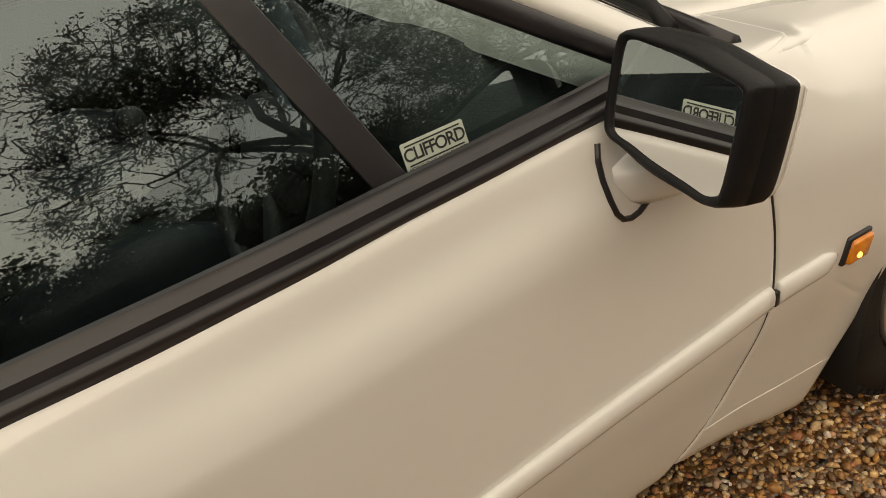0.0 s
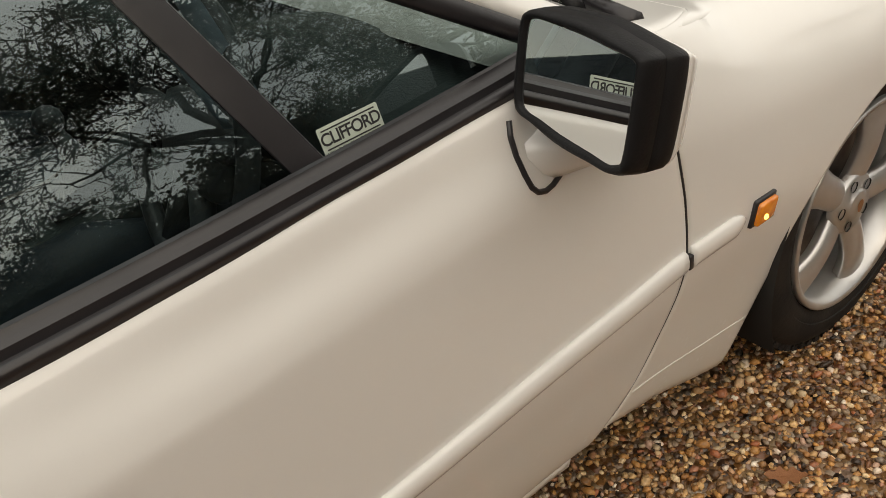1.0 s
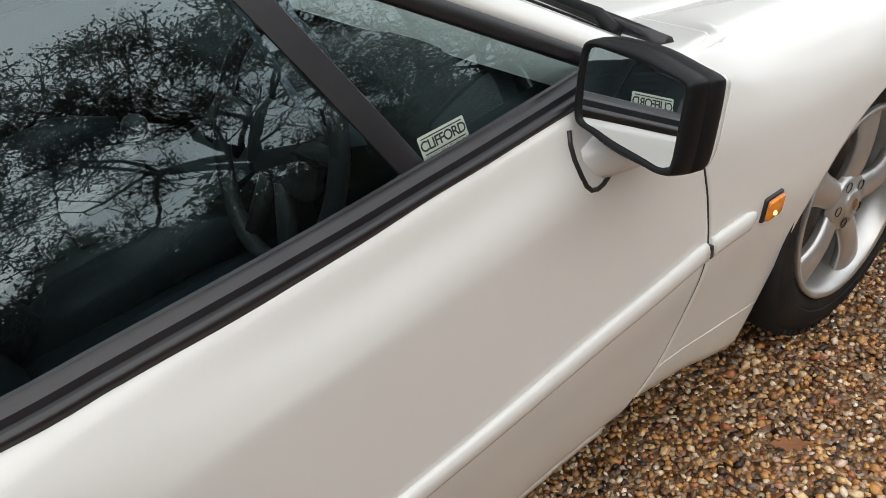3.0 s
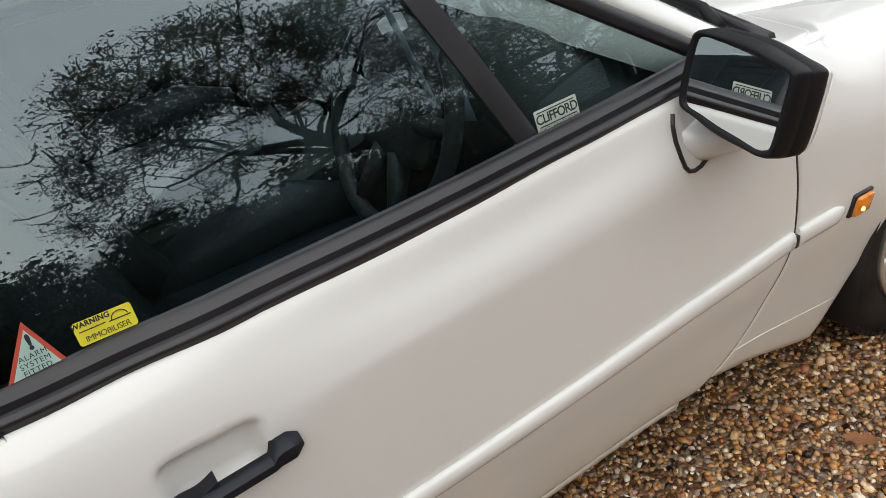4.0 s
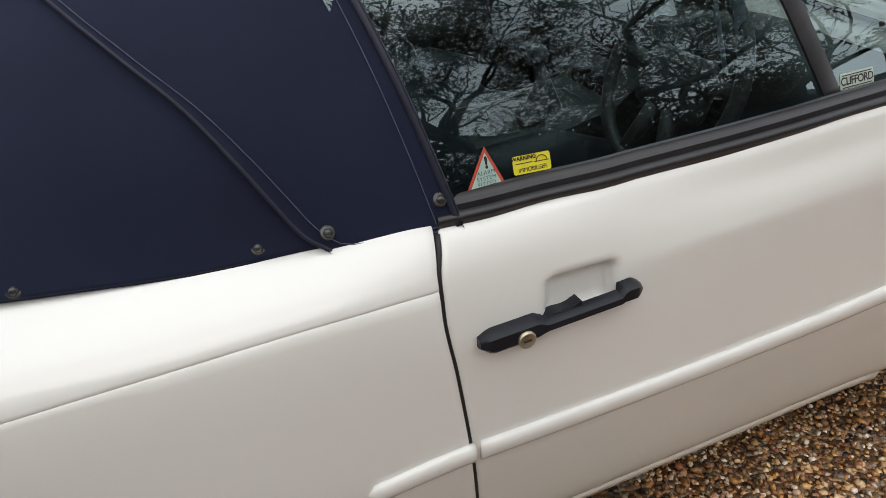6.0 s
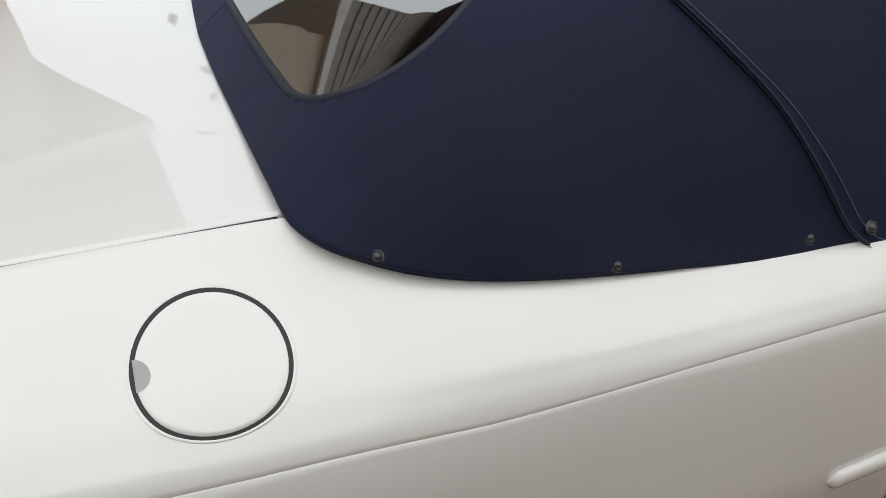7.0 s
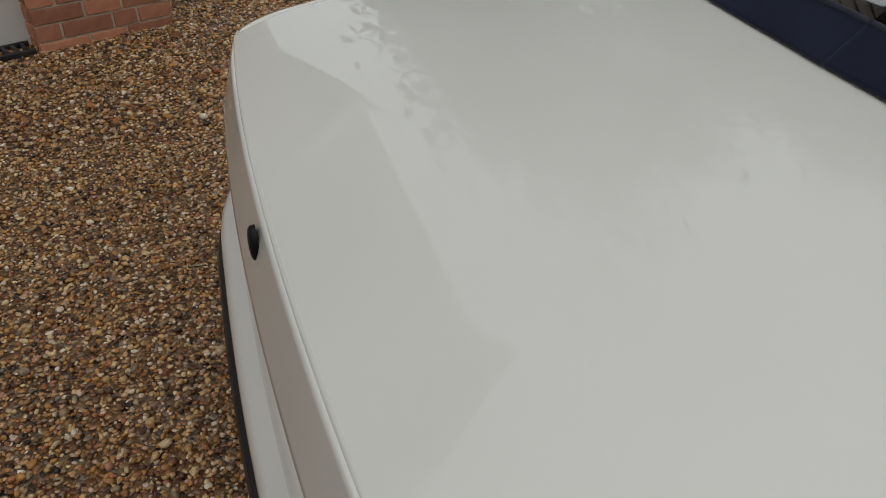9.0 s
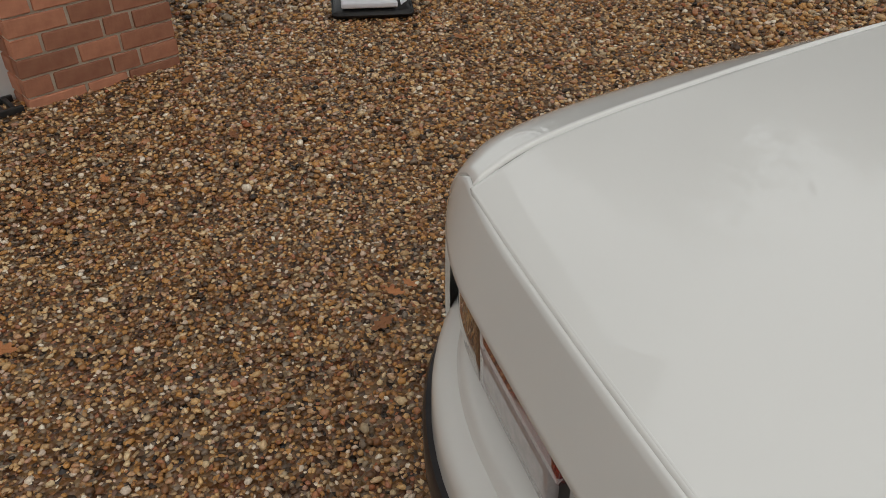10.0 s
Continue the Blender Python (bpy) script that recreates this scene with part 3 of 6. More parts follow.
STRIP_Z = [(0.50, 0.491), (0.68, 0.509), (0.95, 0.509), (1.31, 0.515), (1.55, 0.527), (1.80, 0.538), (1.95, 0.542)]
BELT = [(0.665, 0.8265, 0.8615), (0.80, 0.8265, 0.8615), (1.10, 0.8245, 0.8660), (1.34, 0.8145, 0.8715), (1.55, 0.8010, 0.8770), (1.66, 0.790, 0.881)]


BELT_W, BELT_Z = [(b[0], b[1]) for b in BELT], [(b[0], b[2]) for b in BELT]


def belt(x):
    return curve(BELT_W, x), curve(BELT_Z, x)


def glass_w(x, z):
    """Half width of the side glass."""
    h = z - 0.88
    return 0.802 - 0.058 * (x - 0.7) - 0.335 * h - 0.30 * h * h


def on_glass(x, z, out=0.0, sign=1):
    return (x, -sign * (glass_w(x, z) + out), z)


GLASS_TOP = 1.195


def pillar_x(z):
    """Line of the windscreen pillar along the glass."""
    return 1.665 - (z - 0.885) * 1.62


def edge_rear(z):
    return 0.690 - (z - 0.88) * 0.36


def divider_x(z):
    return 1.333 - (z - 0.88) * 0.46


def windows(sign, door):
    flip = sign == 1
    def pane(x0, x1, z1, nx=26, nz=16):
        grid = []
        for i in range(nx + 1):
            col = []
            for j in range(nz + 1):
                z = z1 + (0.855 - z1) * j / nz
                x = x0(z) + (x1(z) - x0(z)) * i / nx
                col.append(on_glass(x, z, 0.0, sign))
            grid.append(col)
        bm = bmesh.new()
        vs = [[bm.verts.new(p) for p in c] for c in grid]
        for i in range(nx):
            for j in range(nz):
                q = (vs[i][j], vs[i + 1][j], vs[i + 1][j + 1], vs[i][j + 1])
                bm.faces.new(q[::-1] if flip else q)
        return bm
    a = part("window_pane", pane(lambda z: edge_rear(z) - 0.03, lambda z: divider_x(z), GLASS_TOP), GLASS, door)
    b = part("vent_pane", pane(lambda z: divider_x(z), lambda z: pillar_x(z), 1.17, 10, 10), GLASS, door)
    a.visible_shadow = b.visible_shadow = False
    # divider bar
    bm = bmesh.new()
    loops = []
    for i in range(13):
        z = 0.872 + i * 0.32 / 12
        x = divider_x(z)
        loops.append([on_glass(x - 0.020, z, 0.001, sign), on_glass(x - 0.019, z, 0.006, sign), on_glass(x, z, 0.008, sign), on_glass(x + 0.016, z, 0.006, sign), on_glass(x + 0.018, z, 0.001, sign), on_glass(x, z, -0.012, sign)])
    extrude_profile(bm, loops)
    sharp(part("divider_bar", bm, TRIM, door))
    bm = bmesh.new()
    box(bm, (1.309, -0.004, 0.868), (1.347, 0.010, 0.885), 0.002)
    for v in bm.verts:
        v.co.y = -sign * (glass_w(1.335, 0.88) + 0.010 - v.co.y)
    part("bar_foot", bm, TRIM, door)
    # stepped belt moulding
    bm = bmesh.new()
    prof = ((-0.001, -0.003), (0.0020, 0.001), (0.0015, 0.005), (-0.002, 0.0087), (-0.0055, 0.0088), (-0.0075, 0.0065), (-0.011, 0.0075), (-0.0125, 0.0155), (-0.018, 0.0185), (-0.0205, 0.016), (-0.0235, 0.0175), (-0.0262, 0.023), (-0.031, 0.024), (-0.036, 0.006), (-0.03, -0.02), (0.0, -0.02))
    loops = []
    for i in range(61):
        x = 0.655 + i * 1.0 / 60
        w, z = belt(x)
        rag = 0.0012 * math.sin(x * 37) * (1 if x < 0.95 else 0.2)
        loops.append([(x, -sign * (w + dw + rag), z + dz) for dw, dz in prof])
    extrude_profile(bm, loops)
    sharp(part("belt_moulding", bm, TRIM, door), 50)
    # black frame along the pillar and above the glass
    bm = bmesh.new()
    loops = []
    for i in range(15):
        z = 0.862 + i * 0.335 / 14
        x = pillar_x(z)
        loops.append([on_glass(x - 0.022, z, 0.001, sign), on_glass(x - 0.012, z, 0.008, sign), on_glass(x + 0.02, z, 0.008, sign), on_glass(x + 0.034, z, -0.002, sign), on_glass(x + 0.02, z, -0.02, sign)])
    extrude_profile(bm, loops)
    part("pillar_seal", bm, TRIM, car)
    # white windscreen pillar
    bm = bmesh.new()
    loops = []
    for i in range(17):
        z = 0.845 + i * 0.385 / 16
        x = pillar_x(z)
        loops.append([on_glass(x + 0.022, z, 0.004, sign), on_glass(x + 0.05, z, 0.004, sign), on_glass(x + 0.082, z, -0.006, sign), on_glass(x + 0.092, z, -0.024, sign), on_glass(x + 0.04, z, -0.045, sign), on_glass(x + 0.02, z, -0.02, sign)])
    extrude_profile(bm, loops)
    part("windscreen_pillar", bm, PAINT, car)
    # header of the side window
    bm = bmesh.new()
    loops = []
    for i in range(21):
        x = edge_rear(GLASS_TOP) - 0.03 + i * (pillar_x(GLASS_TOP) + 0.05 - edge_rear(GLASS_TOP)) / 20
        z = GLASS_TOP
        loops.append([on_glass(x, z - 0.012, 0.003, sign), on_glass(x, z - 0.004, 0.011, sign), on_glass(x, z + 0.02, 0.008, sign), on_glass(x, z + 0.03, -0.02, sign), on_glass(x, z, -0.03, sign)])
    extrude_profile(bm, loops)
    part("roof_seal", bm, TRIM, car)


doors = {}
for sgn in (1, -1):
    d_, w_, q_ = flank(sgn)
    doors[sgn] = d_
    windows(sgn, d_)
    strip_on_flank(d_, 0.684, 1.803, sgn, 70, False, False)
    strip_on_flank(w_, 1.817, 1.940, sgn, 16, False, True)
    strip_on_flank(q_, 0.515, 0.674, sgn, 16, True, False)
    # plug at the front gap
    bm = bmesh.new()
    box(bm, (1.8080, -0.0075, 0.522), (1.8175, 0.004, 0.546), 0.002)
    for v in bm.verts:
        v.co.y = -sgn * (side(1.813, 0.535)[1] * -1 - v.co.y)
    part("gap_plug", bm, TRIM, d_)
    # seam line low on the wing
    bm = bmesh.new()
    tube(bm, [(x, sgn * side(x, z, 0.0002)[1], z) for x, z in [(1.725 + i * 0.026, 0.3245 - i * 0.0028) for i in range(12)]], 0.0014, 5)
    part("seam", bm, PAINT, w_)
    # side repeater lamp
    bm = bmesh.new()
    box(bm, (1.952, -0.006, 0.519), (2.001, 0.004, 0.562), 0.003)
    for v in bm.verts:
        v.co.y = -sgn * (-side(v.co.x, v.co.z)[1] - v.co.y)
        v.co.x += 0.003 * (v.co.z - 0.54) / 0.012
    rep = part("repeater_base", bm, TRIM, w_)
    bm = bmesh.new()
    box(bm, (1.957, -0.013, 0.522), (1.998, 0.003, 0.557), 0.004)
    for v in bm.verts:
        v.co.y = -sgn * (-side(v.co.x, v.co.z)[1] - v.co.y)
        v.co.x += 0.003 * (v.co.z - 0.54) / 0.012
    part("amber_lens", bm, AMBER, rep)
    bm = bmesh.new()
    bmesh.ops.create_icosphere(bm, subdivisions=2, radius=0.0050, matrix=Matrix.Translation((1.971, sgn * side(1.971, 0.534, 0.0115)[1], 0.534)))
    part("lit_bulb", bm, LAMPON, rep)


def door_handle(door, sign):
    """Flap handle: a long bar with a stepped rear block, trigger and lock barrel."""
    def at(x, z, out):
        w = skin(x, row_at(x, z))[0]
        return (x, -sign * (w + out), z)
    bm = bmesh.new()
    loops = []
    for u in np.linspace(0, 1, 40):
        x = 0.682 + u * 0.244
        zc = 0.704 + 0.012 * u
        tall = 0.0150 if u < 0.33 else 0.0150 - 0.0065 * min((u - 0.33) / 0.05, 1)
        if u > 0.86:
            tall = 0.0085 + 0.0045 * min((u - 0.86) / 0.02, 1)
            zc += 0.004
        tall *= min(1, 0.5 + u * 8) * min(1, 0.35 + (1 - u) * 14)
        o = 0.022 if u > 0.06 else 0.012 + u * 0.167
        if u > 0.95:
            o -= (u - 0.95) * 0.16
        base = 0.004 if 0.36 < u < 0.86 else -0.004
        loops.append([at(x, zc + tall, base), at(x, zc + tall, o - 0.006), at(x, zc + tall - 0.004, o), at(x, zc - tall * 0.5, o + 0.001), at(x, zc - tall, o - 0.006), at(x, zc - tall, base)])
    extrude_profile(bm, loops)
    h = sharp(part("door_handle", bm, HANDLE, door, "dark plastic pull handle with a lock barrel"), 40)
    bm = bmesh.new()
    loops = []
    for u in np.linspace(0, 1, 14):
        x = 0.778 + u * 0.054
        z = 0.7120 + 0.0105 * u + 0.0022 * math.sin(u * 7)
        loops.append([at(x, z + 0.001, -0.010), at(x, z + 0.002, 0.010), at(x, z - 0.006, 0.012), at(x, z - 0.007, -0.010)])
    extrude_profile(bm, loops)
    sharp(part("trigger", bm, HANDLE, h), 40)
    lx, lz = 0.742, 0.703
    bm = bmesh.new()
    rings = lathe(bm, [(0.0, 0.0125), (-0.004, 0.0125), (-0.006, 0.0105), (-0.0045, 0.009), (-0.0045, 0.0004)], 24, "y", (0, 0, 0))
    for v in bm.verts:
        p = at(lx, lz, 0.0225)
        v.co = Vector((lx + v.co.x, p[1] + sign * v.co.y, lz + v.co.z))
    lock = part("lock_barrel", bm, BRASS, h, "worn brass lock barrel")
    bm = bmesh.new()
    box(bm, (-0.0055, -0.0058, -0.0012), (0.0055, -0.0045, 0.0012))
    for v in bm.verts:
        p = at(lx, lz, 0.0225)
        v.co = Vector((lx + v.co.x, p[1] + sign * v.co.y, lz + v.co.z))
    part("keyway", bm, INK, lock)


for sgn in (1, -1):
    door_handle(doors[sgn], sgn)


def door_mirror(sign):
    """Body-coloured foot and shell, black shroud, tilted glass."""
    n = Vector((-0.970, sign * 0.124, 0.228)).normalized()
    c = Vector((1.548, -sign * 0.900, 0.915))
    ex = Vector((0, -sign, 0)) - n * Vector((0, -sign, 0)).dot(n)
    ex.normalize()
    ez = Vector((0, 0, 1)) - n * n.z
    ez = (ez - ex * ez.dot(ex)).normalized()
    # outline of the glass, seen from behind: outboard is positive
    out = [(-0.083, 0.040), (-0.085, 0.0), (-0.084, -0.0335), (-0.0766, -0.0464), (-0.05, -0.0505), (-0.015, -0.0568), (0.03, -0.0615), (0.055, -0.0647), (0.070, -0.062), (0.078, -0.0525), (0.080, -0.01), (0.0805, 0.027), (0.0755, 0.038), (0.045, 0.0425), (0.007, 0.0476), (-0.04, 0.0505), (-0.072, 0.0505)]
    out = [(0.94 * u, 0.94 * v) for u, v in out]
    def ring(scale, back, grow=0.0):
        pts = []
        cx = sum(p[0] for p in out) / len(out)
        cy = sum(p[1] for p in out) / len(out)
        m = len(out)
        dense = []
        for i in range(m):
            p0, p1, p2, p3 = (Vector(out[(i + k) % m]) for k in (-1, 0, 1, 2))
            for t in (0, 0.25, 0.5, 0.75):
                dense.append(0.5 * ((2 * p1) + (p2 - p0) * t + (2 * p0 - 5 * p1 + 4 * p2 - p3) * t * t + (3 * p1 - p0 - 3 * p2 + p3) * t ** 3))
        for p in dense:
            d = Vector((p.x - cx, p.y - cy))
            q = Vector((cx, cy)) + d * scale + d.normalized() * grow
            pts.append(c + ex * q.x + ez * q.y - n * back)
        return pts
    mirror = part("door_mirror", (lambda b: (extrude_profile(b, [ring(0.97, 0.004), ring(1, -0.003, 0.001), ring(1, -0.005, 0.004), ring(1, -0.004, 0.008), ring(1, 0.002, 0.0105), ring(1, 0.020, 0.0125), ring(1, 0.0215, 0.0105), ring(1, 0.024, 0.0105), ring(1, 0.0255, 0.0125), ring(1, 0.044, 0.0115), ring(1, 0.052, 0.008)], cap=False), b)[1])(bmesh.new()), PLASTIC, car, "black door mirror with a body-coloured back")
    bm = bmesh.new()
    extrude_profile(bm, [ring(1, 0.050, 0.004), ring(1, 0.053, 0.0085), ring(1, 0.058, 0.0065), ring(0.93, 0.074, 0.002), ring(0.76, 0.090, 0.0), ring(0.45, 0.100), ring(0.1, 0.104)])
    part("shell", bm, PAINT, mirror, "white rounded mirror shell")
    bm = bmesh.new()
    bm.faces.new([bm.verts.new(p) for p in ring(1, 0.0, -0.001)])
    bm.normal_update()
    for f in bm.faces:
        if f.normal.dot(n) < 0:
            f.normal_flip()
    part("mirror_glass", bm, MIRROR, mirror, smooth=False)
    # foot on the door
    bm = bmesh.new()
    loops = []
    for u in np.linspace(0, 1, 9):
        q = u * u * (3 - 2 * u)
        k = 1.03 - 0.42 * q
        y0, y1 = -sign * 0.800, -sign * 0.905
        cx, cz = 1.594 + 0.080 * q, 0.832 + 0.004 * q
        loops.append([(cx + dx * k, y0 + (y1 - y0) * u, cz + dz * k) for dx, dz in ((-0.048, -0.006), (-0.056, -0.02), (-0.053, -0.046), (-0.040, -0.058), (-0.022, -0.056), (0.028, -0.030), (0.06, 0.0), (0.065, 0.020), (0.03, 0.012))])
    extrude_profile(bm, loops)
    foot = part("mirror_foot", bm, PAINT, mirror)
    bm = bmesh.new()
    path = []
    for x, z in ((1.540, 0.856), (1.536, 0.84), (1.535, 0.82), (1.5365, 0.80), (1.540, 0.785), (1.547, 0.776), (1.558, 0.7725), (1.570, 0.774), (1.592, 0.784), (1.606, 0.792)):
        w = skin(x, row_at(x, z))[0]
        path.append((x, -sign * (w + 0.001), z))
    tube(bm, path, 0.0034, 8)
    part("foot_gasket", bm, TRIM, mirror)


for sgn in (1, -1):
    door_mirror(sgn)

# fuel flap on the driver's side
bm = bmesh.new()
FC = (-0.265, 0.8660)
def flap_point(r, q, out):
    """Polar point on the shoulder round the flap's centre."""
    x = FC[0] + r * math.cos(q)
    return side(x, FC[1] + r * 0.60 * math.sin(q), out)
rings = []
for r, o in ((0.0005, 0.0016), (0.02, 0.0016), (0.045, 0.0016), (0.065, 0.0016), (0.0715, 0.0014), (0.0725, 0.0006), (0.0725, -0.002)):
    rings.append([bm.verts.new(flap_point(r, 2 * math.pi * k / 64, o)) for k in range(64)])
for a, b in zip(rings, rings[1:]):
    for k in range(64):
        bm.faces.new((a[k], b[k], b[(k + 1) % 64], a[(k + 1) % 64]))
flap = part("fuel_flap", bm, PAINT, car, "round white fuel filler flap")
bm = bmesh.new()
rings = [[bm.verts.new(flap_point(r, 2 * math.pi * k / 64, o)) for k in range(64)] for r, o in ((0.0722, 0.0004), (0.0775, 0.0004))]
for k in range(64):
    bm.faces.new((rings[0][k], rings[1][k], rings[1][(k + 1) % 64], rings[0][(k + 1) % 64]))
part("flap_gap", bm, INK, flap)
bm = bmesh.new()
rings = [[bm.verts.new(flap_point(r, 2 * math.pi * k / 64, o)) for k in range(64)] for r, o in ((0.0772, 0.0004), (0.0790, 0.0016), (0.0812, 0.0002))]
for a, b in zip(rings, rings[1:]):
    for k in range(64):
        bm.faces.new((a[k], b[k], b[(k + 1) % 64], a[(k + 1) % 64]))
part("flap_rim", bm, PAINT, flap)
bm = bmesh.new()
# flat grey patch paints the finger hollow's shade onto the white flap
nc = (FC[0] - 0.0725, FC[1] + 0.003)
vs = []
for k in range(24):
    q = math.pi * (k / 23 - 0.5)
    vs.append(bm.verts.new(side(nc[0] + 0.0150 * math.cos(q), nc[1] + 0.0150 * 0.62 * math.sin(q), 0.0021)))
bm.faces.new(vs)
part("finger_notch", bm, mat("notch_shade_grey", (0.42, 0.42, 0.41), 0.5, vary=(0.38, 0.38, 0.37), scale=30), flap)

# boot lid
LID_EDGE = [(-0.95, 0.578), (-0.90, 0.586), (-0.82, 0.602), (-0.60, 0.624), (-0.26, 0.651), (-0.16, 0.656)]
LID_MID = [(-0.96, 0.882), (-0.93, 0.890), (-0.88, 0.902), (-0.78, 0.921), (-0.5, 0.950), (-0.16, 0.967)]
LID_SIDE = [(-0.96, 0.862), (-0.90, 0.884), (-0.82, 0.904), (-0.60, 0.926), (-0.26, 0.946), (-0.16, 0.950)]


def seam_x(y):
    return -0.957 + 0.089 * y * y


def lid_z(x, y):
    e = curve(LID_EDGE, x)
    a, b = curve(LID_MID, x), curve(LID_SIDE, x)
    return a - (a - b) * min(abs(y) / e, 1.05) ** 2.6


grid = []
for i in range(61):
    u = i / 60
    u = 1 - (1 - u) ** 1.6
    col = []
    for j in range(61):
        v = j / 60 * 2 - 1
        v = math.copysign(1 - (1 - abs(v)) ** 1.35, v)
        x = -0.165
        for _ in range(3):
            e = curve(LID_EDGE, x) - 0.0050
            x = -0.165 + (seam_x(v * e) + 0.004 + 0.165) * u
        col.append((x, v * e, lid_z(x, v * e)))
    grid.append(col)
bm = bmesh.new()
sheet(bm, grid, thick=0.016, lip=0.003, flip=True)
lid = part("boot_lid", bm, PAINT, car)
bm = bmesh.new()
tube(bm, [(seam_x(y) + 0.0075, y, lid_z(seam_x(y), y) - 0.0005) for y in np.linspace(-0.57, 0.57, 40)], 0.0032, 6)
part("lid_lip", bm, PAINT, lid)
# black tubes put in for the lid gaps' shade, higher on the driver's side
for sgn in (1, -1):
    bm = bmesh.new()
    tube(bm, [(x, sgn * (curve(LID_EDGE, x) + 0.0005), curve(LID_SIDE, x) - (0.0046 if sgn == -1 else 0.0085)) for x in np.linspace(-0.172, -0.880, 60)], 0.0040, 6)
    part("lid_gap_shade", bm, INK, lid)
# dark well under the lid
bm = bmesh.new()
grid = [[(x, v * (curve(LID_EDGE, x) + 0.02), lid_z(x, v * curve(LID_EDGE, x)) - 0.02) for v in np.linspace(-1, 1, 15)] for x in np.linspace(-0.12, -0.86, 15)]
sheet(bm, grid, thick=0.002, flip=True)
part("boot_well", bm, DARK, car)

# tail panel, lamps and plate
Y_END = [(float(z), skin(quarter_end(z), row_at(quarter_end(z), z))[0]) for z in np.linspace(0.60, 0.880, 29)]


def tail_x(y, z):
    """The tail's plan: nearly straight, leaning out downwards, turned forward at its ends."""
    e = curve(Y_END, z) - 0.002
    x = -0.958 - 0.028 * min(max((0.882 - z) / 0.102, 0), 1) + 0.089 * y * y
    end = quarter_end(z) - 0.002
    k = max(abs(y) / e - 0.72, 0) / 0.28
    return x + (end - (-0.958 - 0.028 * min(max((0.882 - z) / 0.102, 0), 1) + 0.089 * e * e)) * k * k


bm = bmesh.new()
grid = []
for v in np.linspace(-1, 1, 71):
    col = []
    for k in range(13):
        f = k / 12
        zt = lid_z(seam_x(0.58 * v), 0.56 * abs(v)) - 0.0035
        z = zt + (0.782 - zt) * f
        y = v * (curve(Y_END, z) - 0.003)
        col.append((tail_x(y, z), y, z))
    grid.append(col)
sheet(bm, grid, thick=0.02, lip=0.003, flip=False)
tail = part("tail_panel", bm, PAINT, car)
bm = bmesh.new()
lathe(bm, [(0.0, 0.019), (-0.006, 0.0185), (-0.009, 0.015), (-0.010, 0.010), (-0.0085, 0.0075), (-0.0085, 0.0005)], 28, "x", (0, 0, 0))
for v in bm.verts:
    v.co = Vector((tail_x(0, 0.848) + 0.001 + v.co.x, v.co.y * 0.85 - 0.012, 0.848 + v.co.z * 1.25))
lk = part("boot_lock", bm, PLASTIC, tail, "black oval boot lock surround")
bm = bmesh.new()
lathe(bm, [(-0.0086, 0.0075), (-0.0105, 0.007), (-0.0105, 0.0003)], 20, "x")
for v in bm.verts:
    v.co = Vector((tail_x(0, 0.848) + 0.001 + v.co.x, v.co.y - 0.012, 0.848 + v.co.z))
part("lock_cylinder", bm, STEEL, lk)


def lamp_segment(name, y0, y1, z0, z1, material, parent, depth=0.006, n=16):
    bm = bmesh.new()
    grid = []
    for y in np.linspace(y0, y1, n):
        grid.append([(tail_x(y, z) + 0.012 + depth + 0.05 * (0.78 - z), y, z) for z in np.linspace(z1, z0, 6)])
    sheet(bm, grid, thick=0.02, lip=0.002, flip=False)
    return part(name, bm, material, parent)


band = lamp_segment("lamp_band", -0.688, 0.688, 0.628, 0.778, INK, car, 0.020, 40)
for sgn in (1, -1):
    lamp_segment("indicator_lens", *sorted((-sgn * 0.50, -sgn * 0.692)), 0.645, 0.772, SMOKE, band)
    lamp_segment("tail_lens", *sorted((-sgn * 0.29, -sgn * 0.497)), 0.712, 0.772, REDLENS, band)
    lamp_segment("reversing_lens", *sorted((-sgn * 0.31, -sgn * 0.497)), 0.645, 0.709, CLEARLENS, band)
plate = lamp_segment("number_plate", -0.255, 0.255, 0.650, 0.775, PLATE, car, 0.000)


def lettering(name, text, size, m, material, parent, spread=1.0, bold=0.0):
    """Flat letters of the built-in font as a mesh, in the plane m."""
    cu = bpy.data.curves.new(name, "FONT")
    cu.body, cu.size, cu.align_x, cu.align_y, cu.space_character = text, size, "CENTER", "CENTER", spread
    cu.offset = bold
    tmp = bpy.data.objects.new("tmp", cu)
    scene.collection.objects.link(tmp)
    bpy.context.view_layer.update()
    me = bpy.data.meshes.new_from_object(tmp.evaluated_get(bpy.context.evaluated_depsgraph_get()))
    bpy.data.objects.remove(tmp)
    bpy.data.curves.remove(cu)
    me.materials.clear()
    me.materials.append(material)
    me.transform(m)
    ob = new(name, me)
    ob.parent = parent
    return ob


# text on the plate, read from behind the car
for k, ch in enumerate("TRAD"):
    y = 0.115 - k * 0.034
    mm = Matrix(((0, 0, -1, tail_x(y, 0.745) + 0.0105), (-1, 0, 0, y), (0, 1, 0, 0.745), (0, 0, 0, 1)))
    lettering("letter", ch, 0.034, mm, INK, plate)

# rear bumper
BUMP = [(-0.40, 0.840), (-0.55, 0.826), (-0.66, 0.795), (-0.75, 0.750), (-0.82, 0.698), (-0.875, 0.635), (-0.918, 0.555), (-0.946, 0.45), (-0.955, 0.3), (-0.960, 0.15), (-0.962, 0.0)]
base = [Vector((x, -w)) for x, w in BUMP] + [Vector((x, w)) for x, w in BUMP[-2::-1]]


